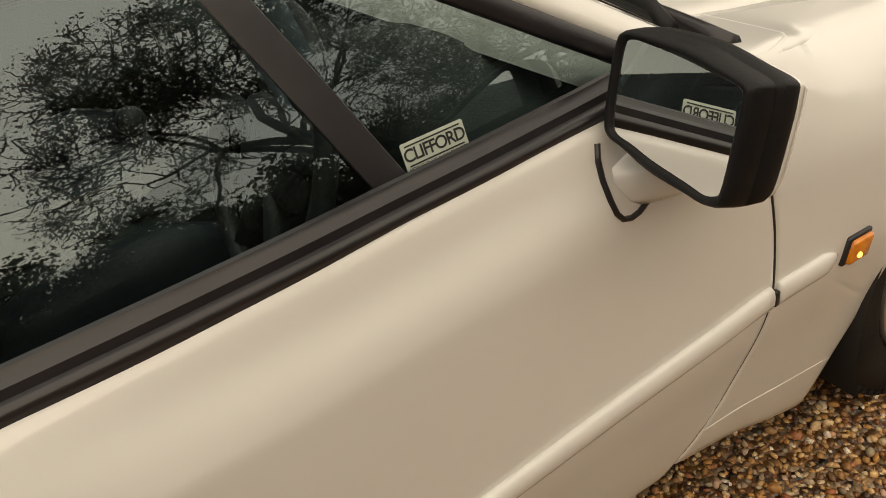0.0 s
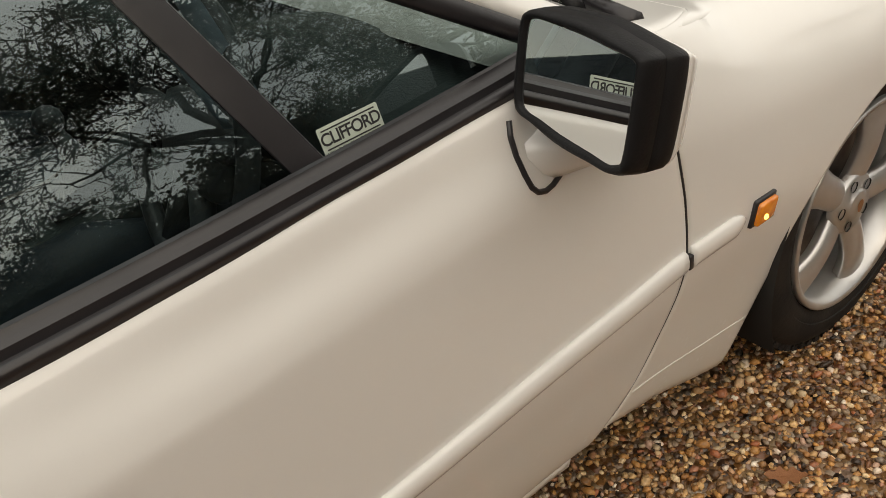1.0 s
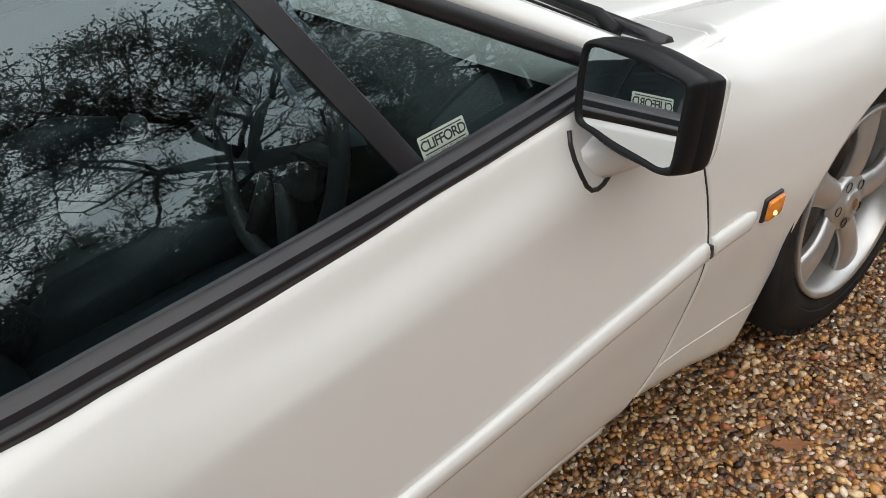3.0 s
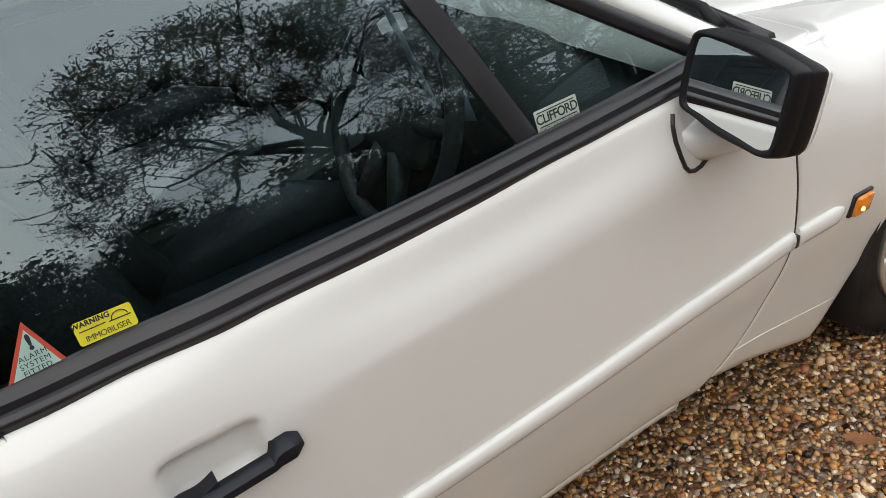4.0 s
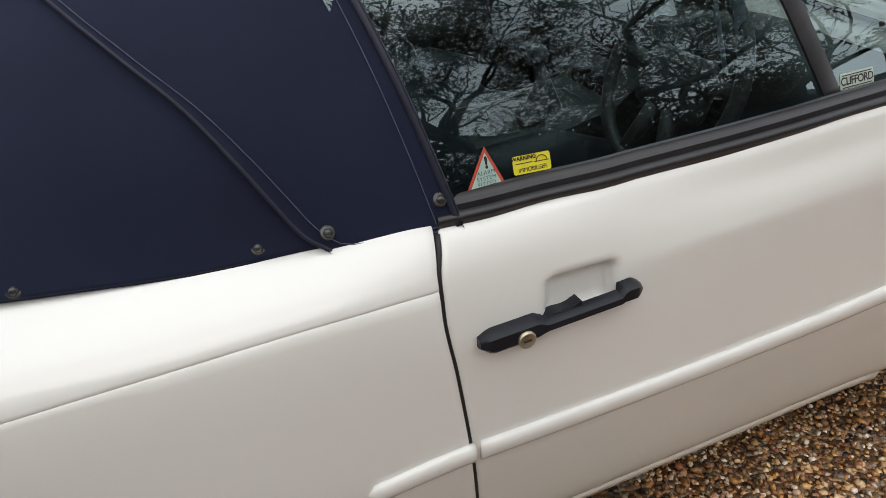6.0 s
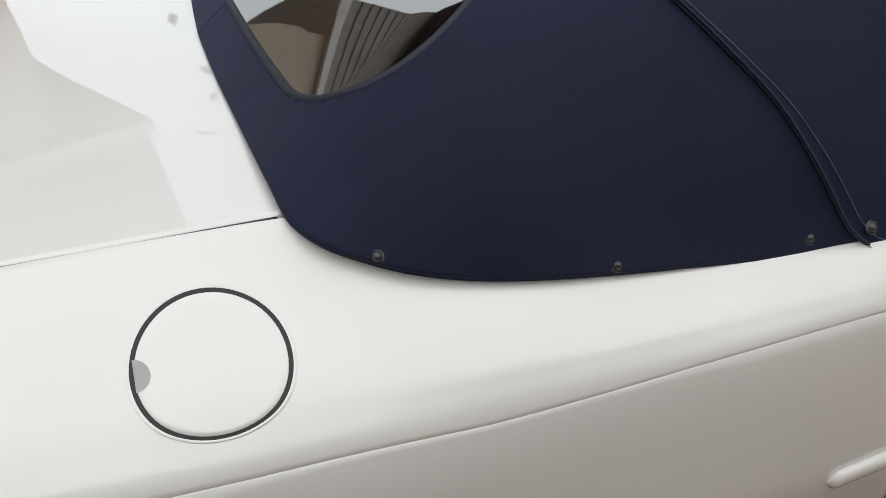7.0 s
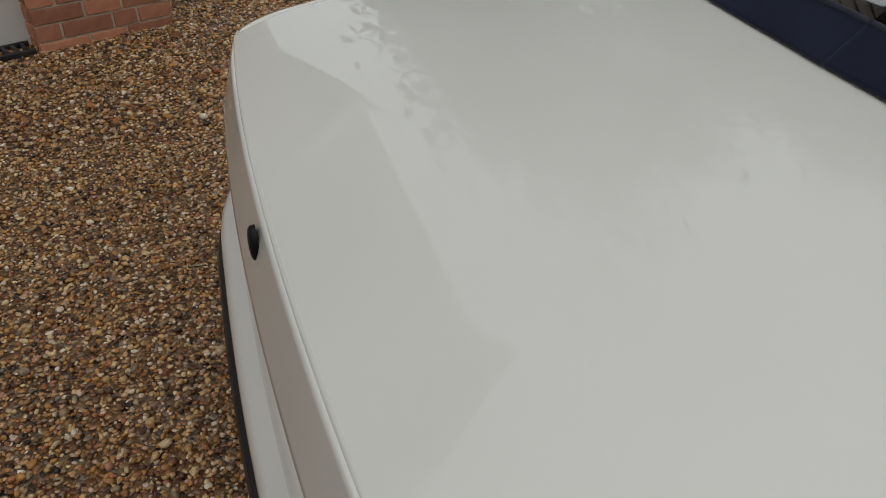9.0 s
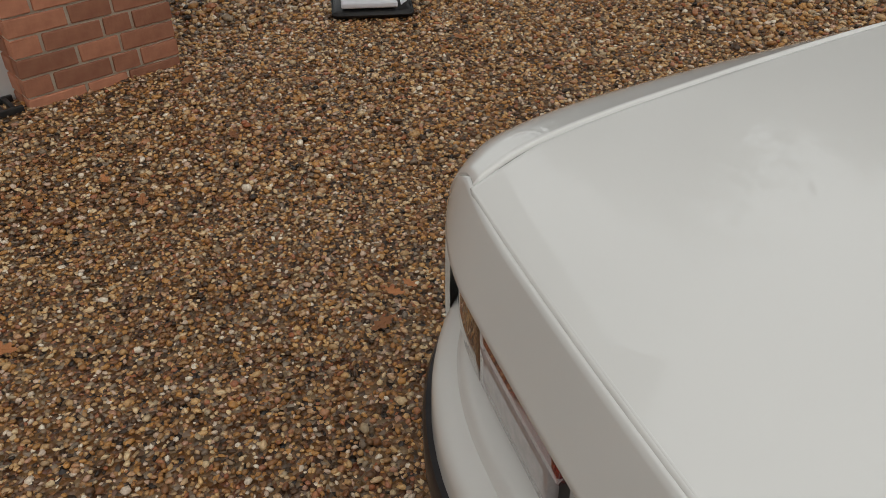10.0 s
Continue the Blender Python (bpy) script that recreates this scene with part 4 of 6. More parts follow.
def skirt(profile, name, material, parent, lo=0, hi=None):
    fine = []
    n = len(base)
    for i in range(n - 1):
        p0, p1, p2, p3 = base[max(i - 1, 0)], base[i], base[i + 1], base[min(i + 2, n - 1)]
        for t in (0, 0.25, 0.5, 0.75):
            fine.append(0.5 * ((2 * p1) + (p2 - p0) * t + (2 * p0 - 5 * p1 + 4 * p2 - p3) * t * t + (3 * p1 - p0 - 3 * p2 + p3) * t ** 3))
    fine.append(base[-1])
    fine = fine[lo:hi]
    loops = []
    for i, p in enumerate(fine):
        d = (fine[min(i + 1, len(fine) - 1)] - fine[max(i - 1, 0)]).normalized()
        nrm = Vector((d.y, -d.x))
        if nrm.dot(p - Vector((0.3, 0))) < 0:
            nrm = -nrm
        loops.append([(p.x + nrm.x * o, p.y + nrm.y * o, z) for o, z in profile])
    bm = bmesh.new()
    extrude_profile(bm, loops)
    return sharp(part(name, bm, material, parent), 40)


bumper = skirt([(-0.03, 0.640), (-0.006, 0.634), (0.010, 0.629), (0.017, 0.622), (0.020, 0.612), (0.024, 0.604), (0.034, 0.600), (0.046, 0.592), (0.055, 0.580), (0.058, 0.560), (0.059, 0.520), (0.058, 0.45), (0.05, 0.38), (0.02, 0.33), (-0.03, 0.32)], "rear_bumper", PAINT, car)
skirt([(0.055, 0.533), (0.066, 0.531), (0.070, 0.524), (0.070, 0.478), (0.066, 0.468), (0.055, 0.466)], "rubber_strip", TRIM, bumper)

# bonnet, cowl and nose
bm = bmesh.new()
grid = []
for x in np.linspace(1.825, 3.13, 40):
    w0, z0 = skin(x, 0)
    grid.append([(x, v * (w0 - 0.006), z0 + (0.035 if x > 2 else 0.035 - 0.1 * (2.0 - x)) * (1 - abs(v) ** 2.2)) for v in np.linspace(-1, 1, 31)])
sheet(bm, grid, thick=0.015, flip=False)
part("bonnet", bm, PAINT, car)
bm = bmesh.new()
grid = [[(x, v * (skin(x, 0)[0] + 0.02), skin(x, 0)[1] - 0.02) for v in np.linspace(-1, 1, 11)] for x in np.linspace(1.62, 3.12, 20)]
sheet(bm, grid, thick=0.002)
part("inner_wing", bm, PAINT, car)
bm = bmesh.new()
loops = []
for y in np.linspace(-0.74, 0.74, 33):
    f = 3.14 + 0.13 * (1 - (abs(y) / 0.74) ** 2.5)
    loops.append([(3.10, y, 0.66), (f - 0.05, y, 0.62), (f, y, 0.55), (f + 0.02, y, 0.45), (f, y, 0.33), (f - 0.06, y, 0.25), (3.0, y, 0.24)])
extrude_profile(bm, loops)
part("front_bumper", bm, PAINT, car)
# windscreen and scuttle
bm = bmesh.new()
grid = []
for i in range(13):
    z = 0.862 + i * 0.365 / 12
    x = pillar_x(z) + 0.085
    w = glass_w(pillar_x(z), z) - 0.03
    grid.append([(x + 0.10 * (1 - abs(v) ** 2.2), v * w, z + 0.01 * (1 - v * v)) for v in np.linspace(-1, 1, 19)])
vs = [[bm.verts.new(p) for p in r] for r in grid]
for i in range(12):
    for j in range(18):
        bm.faces.new((vs[i][j], vs[i][j + 1], vs[i + 1][j + 1], vs[i + 1][j]))
ws = part("windscreen", bm, SCREEN, car)
ws.visible_shadow = False
bm = bmesh.new()
tube(bm, [(pillar_x(0.855) + 0.105 + 0.10 * (1 - abs(v) ** 2.2), v * 0.74, 0.862 - 0.004 * abs(v)) for v in np.linspace(-1, 1, 30)], 0.014, 8)
part("screen_seal", bm, TRIM, car)
bm = bmesh.new()
loops = []
for v in np.linspace(-1, 1, 25):
    x0 = pillar_x(0.855) + 0.10 + 0.10 * (1 - abs(v) ** 2.2)
    loops.append([(x0, v * 0.60, 0.852), (x0 + 0.05, v * 0.58, 0.846), (x0 + 0.09, v * 0.57, 0.836), (x0 + 0.09, v * 0.57, 0.80), (x0, v * 0.60, 0.80)])
extrude_profile(bm, loops)
part("scuttle", bm, PLASTIC, car)
bm = bmesh.new()
tube(bm, [(1.80, -0.66, 0.868), (1.83, -0.60, 0.880), (1.86, -0.45, 0.884), (1.875, -0.20, 0.888)], [0.012, 0.010, 0.008, 0.005], 8)
part("wiper_arm", bm, PLASTIC, car)

# ---- hood of canvas ----
HOOD_BASE = [(0.676, 0.8160, 0.858), (0.60, 0.806, 0.852), (0.50, 0.794, 0.853), (0.40, 0.789, 0.851), (0.25, 0.780, 0.861), (0.10, 0.772, 0.877), (0.02, 0.764, 0.889), (-0.05, 0.751, 0.905), (-0.10, 0.733, 0.921), (-0.140, 0.708, 0.936), (-0.163, 0.668, 0.949), (-0.170, 0.60, 0.961), (-0.179, 0.45, 0.965), (-0.191, 0.2, 0.968), (-0.196, 0.0, 0.969)]
HOOD_TOP = [(0.575, 0.640, 1.200), (0.535, 0.632, 1.200), (0.49, 0.622, 1.200), (0.45, 0.612, 1.200), (0.40, 0.600, 1.200), (0.345, 0.584, 1.200), (0.305, 0.566, 1.200), (0.275, 0.545, 1.200), (0.255, 0.52, 1.201), (0.242, 0.49, 1.202), (0.232, 0.455, 1.203), (0.222, 0.41, 1.204), (0.208, 0.30, 1.206), (0.20, 0.14, 1.208), (0.198, 0.0, 1.209)]
_hl = np.concatenate([[0], np.cumsum(np.linalg.norm(np.diff(np.array(HOOD_BASE), axis=0), axis=1))])
_hl /= _hl[-1]
HOOD_B = np.stack([pchip(_hl, [p[k] for p in HOOD_BASE], np.linspace(0, 1, 401)) for k in range(3)], -1).tolist()
HOOD_T = np.stack([pchip(_hl, [p[k] for p in HOOD_TOP], np.linspace(0, 1, 401)) for k in range(3)], -1).tolist()


def hood(a, b, out=0.0):
    """A point of the hood's driver side: a runs from the door round to the middle of the back, b upwards."""
    u = min(max(a, 0.0), 1.0) * 399.999
    i = int(u)
    f = u - i
    o = (-min(1, max(a - 0.42, 0) * 3.0), 1 - min(1, max(a - 0.45, 0) * 2.2), 0.55)
    k = (0.028 * math.sin(math.pi * min(b, 1)) + out) / math.sqrt(o[0] ** 2 + o[1] ** 2 + o[2] ** 2)
    B0, B1, T0, T1 = HOOD_B[i], HOOD_B[i + 1], HOOD_T[i], HOOD_T[i + 1]
    p = [(B0[c] + (B1[c] - B0[c]) * f) * (1 - b) + (T0[c] + (T1[c] - T0[c]) * f) * b + o[c] * k for c in range(3)]
    if a < 0:
        p[0] -= a * 1.6
    return p[0], p[1], p[2]


A_WIN, B_LO, B_HI = 0.562, 0.184, 0.93


def win_edge(q):
    """Outline of the rear window in hood coordinates, driver half: q from the bottom middle to the top middle."""
    # rounded corner of the pane in (a, b)
    a0, b0, b1 = A_WIN, B_LO, B_HI
    ra, rb = 0.135, 0.42
    if q < 0.35:
        t = q / 0.35
        return 1 - (1 - a0 - ra) * t, b0
    if q < 0.6:
        t = (q - 0.35) / 0.25 * math.pi / 2
        return a0 + ra - ra * math.sin(t), b0 + rb - rb * math.cos(t)
    if q < 0.75:
        t = (q - 0.6) / 0.15
        return a0, b0 + rb + (b1 - rb * 0.6 - b0 - rb) * t
    if q < 0.9:
        t = (q - 0.75) / 0.15 * math.pi / 2
        return a0 + ra - ra * math.cos(t), b1 - rb * 0.6 + rb * 0.6 * math.sin(t)
    t = (q - 0.9) / 0.1
    return a0 + ra + (1 - a0 - ra) * t, b1


def in_window(a, b):
    a0, ra, rb = A_WIN, 0.135, 0.42
    if a < a0 or b < B_LO or b > B_HI:
        return False
    r2 = rb * 0.6
    if a < a0 + ra and b < B_LO + rb:
        return ((a0 + ra - a) / ra) ** 2 + ((B_LO + rb - b) / rb) ** 2 <= 1
    if a < a0 + ra and b > B_HI - r2:
        return ((a0 + ra - a) / ra) ** 2 + ((b - B_HI + r2) / r2) ** 2 <= 1
    return True


hood_thing = None
for sgn in (1, -1):
    na, nb = 170, 60
    cl, wd = bmesh.new(), bmesh.new()
    pts = [[hood(i / na, j / nb * 1.0) for j in range(nb + 1)] for i in range(na + 1)]
    for bm, inside in ((cl, False), (wd, True)):
        vs = {}
        for i in range(na):
            for j in range(nb):
                if in_window((i + 0.5) / na, (j + 0.5) / nb) != inside:
                    continue
                q = []
                for ii, jj in ((i, j), (i + 1, j), (i + 1, j + 1), (i, j + 1)):
                    if (ii, jj) not in vs:
                        p = pts[ii][jj]
                        vs[ii, jj] = bm.verts.new((p[0], -sgn * p[1], p[2]))
                    q.append(vs[ii, jj])
                bm.faces.new(q[::-1] if sgn == -1 else q)
    if hood_thing is None:
        hood_thing = part("canvas_hood", cl, CANVAS, car, "raised navy canvas hood fixed with press studs")
        hh = hood_thing
    else:
        hh = part("hood_side", cl, CANVAS, hood_thing)
    solid = hh.modifiers.new("thickness", "SOLIDIFY")
    solid.thickness, solid.offset = 0.004, -1
    pw = part("rear_window_pane", wd, PVC, hood_thing)
    pw.visible_shadow = False
    m = lambda p: (p[0], -sgn * p[1], p[2])
    # binding round the window and two rows of stitching
    for name, mtl, grow, rad, o in (("window_binding", PIPING, 0.0, 0.0065, 0.001), ("stitching", THREAD, 0.030, 0.0007, 0.0012)):
        bm = bmesh.new()
        path = []
        for q in np.linspace(0, 1, 110):
            a, b = win_edge(q)
            ca, cb = 1.0, (B_LO + B_HI) / 2
            path.append(m(hood(min(ca + (a - ca) * (1 + grow * 0.6), 1), min(cb + (b - cb) * (1 + grow * 1.6), 0.995), o)))
        tube(bm, path, rad, 6)
        part(name, bm, mtl, hood_thing)
    # bound lower edge
    bm = bmesh.new()
    tube(bm, [m(hood(a, 0.006, 0.0005)) for a in np.linspace(0.16, 1, 120)], 0.0038, 6)
    part("edge_binding", bm, PIPING, hood_thing)
    bm = bmesh.new()
    tube(bm, [m(hood(a, 0.040, 0.0006)) for a in np.linspace(0.62, 1, 80)], 0.0006, 4)
    part("stitching", bm, THREAD, hood_thing)
    # overlapping front flap of the hood
    def flap_a(b):
        return curve([(-0.03, 0.095), (0.0, 0.104), (0.021, 0.111), (0.056, 0.119), (0.162, 0.136), (0.294, 0.160), (0.453, 0.200), (0.638, 0.284), (0.735, 0.342), (0.85, 0.418), (1.0, 0.52)], b)
    bm = bmesh.new()
    grid = []
    for i in range(41):
        b = -0.028 + i * 1.028 / 40
        bb = max(b, -0.028)
        fa = flap_a(b)
        grid.append([m(hood(fa * (1 - k / 20) - 0.004 * (k / 20), bb, 0.0075)) for k in range(21)])
    sheet(bm, grid, thick=0.006, lip=0.002, flip=sgn == -1)
    fl = part("front_flap", bm, CANVAS, hood_thing)
    for k, (name, mtl, rad, o) in enumerate((("flap_binding", PIPING, 0.0030, 0.0072), ("stitching", THREAD, 0.0007, 0.0086))):
        bm = bmesh.new()
        d = 0.0 if k == 0 else 0.014
        path = [m(hood(-0.002 + d + (flap_a(-0.026) - 2 * d) * t, -0.026 + d * 1.2, o)) for t in np.linspace(0, 1, 16)]
        path += [m(hood(flap_a(b) - d, b + (d if b < 0 else 0), o)) for b in np.linspace(-0.02, 1, 50)]
        tube(bm, path, rad, 6)
        part(name, bm, mtl, fl)
    bm = bmesh.new()
    tube(bm, [m(hood(-0.003, b, 0.0078)) for b in np.linspace(-0.018, 1, 40)], 0.006, 6)
    part("door_edge_binding", bm, PIPING, fl)
    bm = bmesh.new()
    tube(bm, [m(hood(0.014, b, 0.0084)) for b in np.linspace(-0.02, 1, 40)], 0.0007, 4)
    part("stitching", bm, THREAD, fl)
    # press studs
    for sx, sz in ((-0.085, 0.926), (0.184, 0.877), (0.445, 0.868), (0.526, 0.869), (0.663, 0.886)):
        best = min(((hood(a, b), a, b) for a in np.linspace(0, 0.62, 140) for b in np.linspace(0, 0.16, 25)), key=lambda h: (h[0][0] - sx) ** 2 + (h[0][2] - sz) ** 2)
        over = 0.009 if sx > 0.5 else 0.001
        c0 = Vector(m(hood(best[1], best[2], over)))
        nrm = Vector(m(hood(best[1], best[2], over + 0.01))) - c0
        bm = bmesh.new()
        lathe(bm, [(0.0, 0.0092), (0.002, 0.0092), (0.003, 0.0072), (0.0022, 0.0058), (0.0048, 0.0048), (0.0066, 0.0030), (0.0072, 0.0004)], 18, "z")
        q = nrm.to_track_quat("Z", "Y").to_matrix().to_4x4()
        bm.transform(Matrix.Translation(c0) @ q)
        part("press_stud", bm, STUD, hood_thing)

# roof cloth over the seats
bm = bmesh.new()
grid = []
for i in range(31):
    u = i / 30
    col = []
    for j in range(31):
        v = j / 15 - 1
        xb = 0.198 + (0.575 - 0.198) * min(abs(v), 1) ** 3
        x = xb + (1.16 - xb) * u
        y = v * (0.640 + (0.60 - 0.640) * u)
        col.append((x, y, 1.200 + 0.012 * u + 0.062 * (1 - abs(v) ** 2.4) * (0.15 + 0.85 * math.sin(math.pi * min(u * 1.1 + 0.12, 1)))))
    grid.append(col)
sheet(bm, grid, thick=0.006, flip=False)
part("roof_cloth", bm, CANVAS, hood_thing)


# ---- wheels ----
def wheel(x, sign):
    """Five-spoke cast wheel with a road tyre; its outer face looks along -y before turning."""
    w = part("wheel", (lambda b: (lathe(b, [(0.012, 0.218), (-0.002, 0.2195), (-0.006, 0.216), (-0.002, 0.206), (0.018, 0.200), (0.03, 0.193), (0.10, 0.188), (0.19, 0.20)], 72), b)[1])(bmesh.new()), ALLOY, car, "silver five-spoke alloy wheel")
    bm = bmesh.new()
    prof = [(0.19, 0.205), (0.185, 0.25), (0.17, 0.295), (0.15, 0.308), (0.138, 0.3145), (0.136, 0.307), (0.128, 0.307), (0.126, 0.3155), (0.088, 0.3165), (0.086, 0.308), (0.078, 0.308), (0.076, 0.3165), (0.044, 0.3155), (0.042, 0.307), (0.034, 0.307), (0.032, 0.3135), (0.016, 0.305), (0.004, 0.290), (-0.003, 0.268), (-0.004, 0.250), (-0.0015, 0.2485), (-0.003, 0.238), (0.002, 0.224), (0.010, 0.216)]
    lathe(bm, prof, 96)
    sharp(part("tyre", bm, RUBBER, w), 50)
    # tread blocks: cross cuts on the shoulder
    bm = bmesh.new()
    for k in range(64):
        q = 2 * math.pi * k / 64
        m = Matrix.Rotation(q, 4, "Y")
        box(bm, (0.304, 0.014, -0.0115), (0.3175, 0.033, 0.0075), 0, m)
    part("shoulder_block", bm, RUBBER, w, smooth=False)
    # spokes
    for k in range(5):
        bm = bmesh.new()
        grid = []
        for i in range(15):
            u = i / 14
            r = 0.030 + u * 0.178
            half = 0.030 + 0.006 * u + 0.046 * max(u - 0.55, 0) ** 1.3
            lift = 0.036 - 0.018 * math.sin(math.pi * min(u * 1.05, 1)) - 0.010 * u
            row = []
            for j in range(11):
                v = j / 5 - 1
                crown = 0.013 * abs(v) ** 2.4
                row.append((v * half, lift * 0.6 + crown - 0.004, r))
            grid.append(row)
        sheet(bm, grid, thick=0.022, lip=0.004, flip=True)
        bm.transform(Matrix.Rotation(2 * math.pi * k / 5 + 0.31, 4, "Y"))
        sp = part("spoke", bm, ALLOY, w)
    bm = bmesh.new()
    lathe(bm, [(0.03, 0.066), (0.016, 0.064), (0.011, 0.058), (0.010, 0.034), (0.004, 0.031), (0.0025, 0.028), (0.0005, 0.015), (0.0, 0.0004)], 40)
    hub = part("hub", bm, ALLOY, w)
    for k in range(5):
        q = 2 * math.pi * (k + 0.5) / 5 + 0.31
        bm = bmesh.new()
        lathe(bm, [(0.0085, 0.0115), (0.0095, 0.0100), (0.018, 0.0098), (0.018, 0.0004)], 18, "y", (0.047 * math.sin(q), 0, 0.047 * math.cos(q)))
        part("bolt_hole", bm, DARK, hub)
    bm = bmesh.new()
    vs = [bm.verts.new((0.011 * math.sin(t) * (1 if math.cos(t) > 0 else 0.8), -0.0008, 0.014 * math.cos(t))) for t in np.linspace(0, 2 * math.pi, 20, endpoint=False)]
    bm.faces.new(vs)
    part("cap_badge", bm, mat("badge_bronze", (0.42, 0.24, 0.11), 0.4, metal=0.5, vary=(0.3, 0.12, 0.06), scale=90), hub)
    bm = bmesh.new()
    lathe(bm, [(0.075, 0.145), (0.075, 0.03)], 48)
    lathe(bm, [(0.066, 0.145), (0.066, 0.03)], 48)
    part("brake_disc", bm, STEEL, w)
    w.matrix_world = Matrix.Translation((x, -sign * 0.788, 0.315)) @ (Matrix.Identity(4) if sign == 1 else Matrix.Rotation(math.pi, 4, "Z"))
    return w


for wx in (2.40, 0.0):
    for sgn in (1, -1):
        wheel(wx, sgn)
        # liner inside the arch
        bm = bmesh.new()
        rings = []
        for y in (0.83, 0.55):
            rings.append([bm.verts.new((wx + 0.352 * math.cos(t), -sgn * y, 0.315 + 0.352 * math.sin(t))) for t in np.linspace(-0.4, math.pi + 0.4, 40)])
        for k in range(39):
            bm.faces.new((rings[0][k], rings[0][k + 1], rings[1][k + 1], rings[1][k]))
        bm.faces.new(rings[1])
        part("arch_liner", bm, DARK, car)
# floor pan
bm = bmesh.new()
box(bm, (-0.85, -0.70, 0.18), (3.05, 0.70, 0.24), 0.02)
part("floor_pan", bm, DARK, car)

# ---- stickers on the driver's window ----
def stick(poly, out, inset=None):
    """A flat patch on the outside of the glass from (x, z) corners."""
    bm = bmesh.new()
    vs = [bm.verts.new(on_glass(x, z, out)) for x, z in poly]
    f = bm.faces.new(vs)
    bm.normal_update()
    if f.normal.y > 0:
        f.normal_flip()
    return bm


def text_plane(x, z, tilt, out):
    """Plane on the glass for letters, written along +x and turned by tilt degrees."""
    p = Vector(on_glass(x, z, out))
    ux = (Vector(on_glass(x + 0.01, z, out)) - p).normalized()
    uz = (Vector(on_glass(x, z + 0.01, out)) - p).normalized()
    c, s = math.cos(radians(tilt)), math.sin(radians(tilt))
    a, b = ux * c + uz * s, uz * c - ux * s
    n = a.cross(b)
    return Matrix(((a.x, b.x, n.x, p.x), (a.y, b.y, n.y, p.y), (a.z, b.z, n.z, p.z), (0, 0, 0, 1)))


def rounded(x0, z0, x1, z1, r, lean=0.0):
    pts = []
    for cx, cz, q0 in ((x1 - r, z1 - r, 0), (x0 + r, z1 - r, 90), (x0 + r, z0 + r, 180), (x1 - r, z0 + r, 270)):
        for k in range(5):
            q = radians(q0 + k * 22.5)
            pts.append((cx + r * math.cos(q), cz + r * math.sin(q) + lean * (cx + r * math.cos(q) - x0)))
    return pts


st = tagged(part("alarm_sticker", stick(rounded(1.3510, 0.8805, 1.4235, 0.9090, 0.002, 0.0), 0.0006), STICKER, None, smooth=False), "pale green alarm maker's sticker with black capitals on the vent window", "sticker")
for z in (0.9050, 0.8875):
    bm = stick([(1.355, z), (1.419, z), (1.419, z + 0.0014), (1.355, z + 0.0014)], 0.0012)
    part("black_line", bm, INK, st, smooth=False)
lettering("letters", "CLIFFORD", 0.0172, text_plane(1.3872, 0.8968, 0, 0.0012), INK, st, 0.88, 0.0003)
lettering("small_letters", "WORLD CLASS AUTO SECURITY", 0.0056, text_plane(1.3872, 0.8843, 0, 0.0012), INK, st, 0.86)

tx = [(0.7045, 0.8825), (0.7595, 0.8830), (0.7378, 0.9310)]
tr = tagged(part("warning_triangle", stick(tx, 0.0006), STICKRED, None, smooth=False), "red-edged mint warning triangle sticker with an exclamation mark", "sticker")
cxm = [sum(p[k] for p in tx) / 3 for k in (0, 1)]
part("triangle_field", stick([(cxm[0] + (p[0] - cxm[0]) * 0.78, cxm[1] + (p[1] - cxm[1]) * 0.80 - 0.0008) for p in tx], 0.0011), STICKTRI, tr, smooth=False)
lettering("exclamation", "!", 0.020, text_plane(0.7368, 0.9115, 0, 0.0016), INK, tr, 1, 0.0009)
for k, word in enumerate(("ALARM", "SYSTEM", "FITTED")):
    lettering("letters", word, 0.0074, text_plane(0.7345 - 0.0004 * k, 0.9005 - 0.0066 * k, 0, 0.0016), INK, tr, 1.12)

ye = tagged(part("immobiliser_sticker", stick(rounded(0.7735, 0.8875, 0.8290, 0.9100, 0.003, -0.045), 0.0006), STICKYEL, None, smooth=False), "yellow immobiliser warning sticker with black letters", "sticker")
lettering("letters", "WARNING", 0.0072, text_plane(0.7900, 0.9060, -2.6, 0.0012), INK, ye, 1.05, 0.0003)
lettering("letters", "IMMOBILISER", 0.0082, text_plane(0.8015, 0.8912, -2.6, 0.0012), INK, ye, 0.9)
part("small_print", stick([(0.777, 0.9000), (0.802, 0.8990), (0.802, 0.9000), (0.777, 0.9010)], 0.0012), INK, ye, smooth=False)
bm = bmesh.new()
tube(bm, [on_glass(0.8155 + 0.008 * math.cos(q), 0.8985 + 0.0065 * math.sin(q), 0.0012) for q in np.linspace(0.1, math.pi - 0.1, 12)], 0.0006, 4)
part("car_sketch", bm, INK, ye)
part("car_sketch", stick([(0.805, 0.8980), (0.826, 0.8970), (0.826, 0.8982), (0.805, 0.8992)], 0.0012), INK, ye, smooth=False)

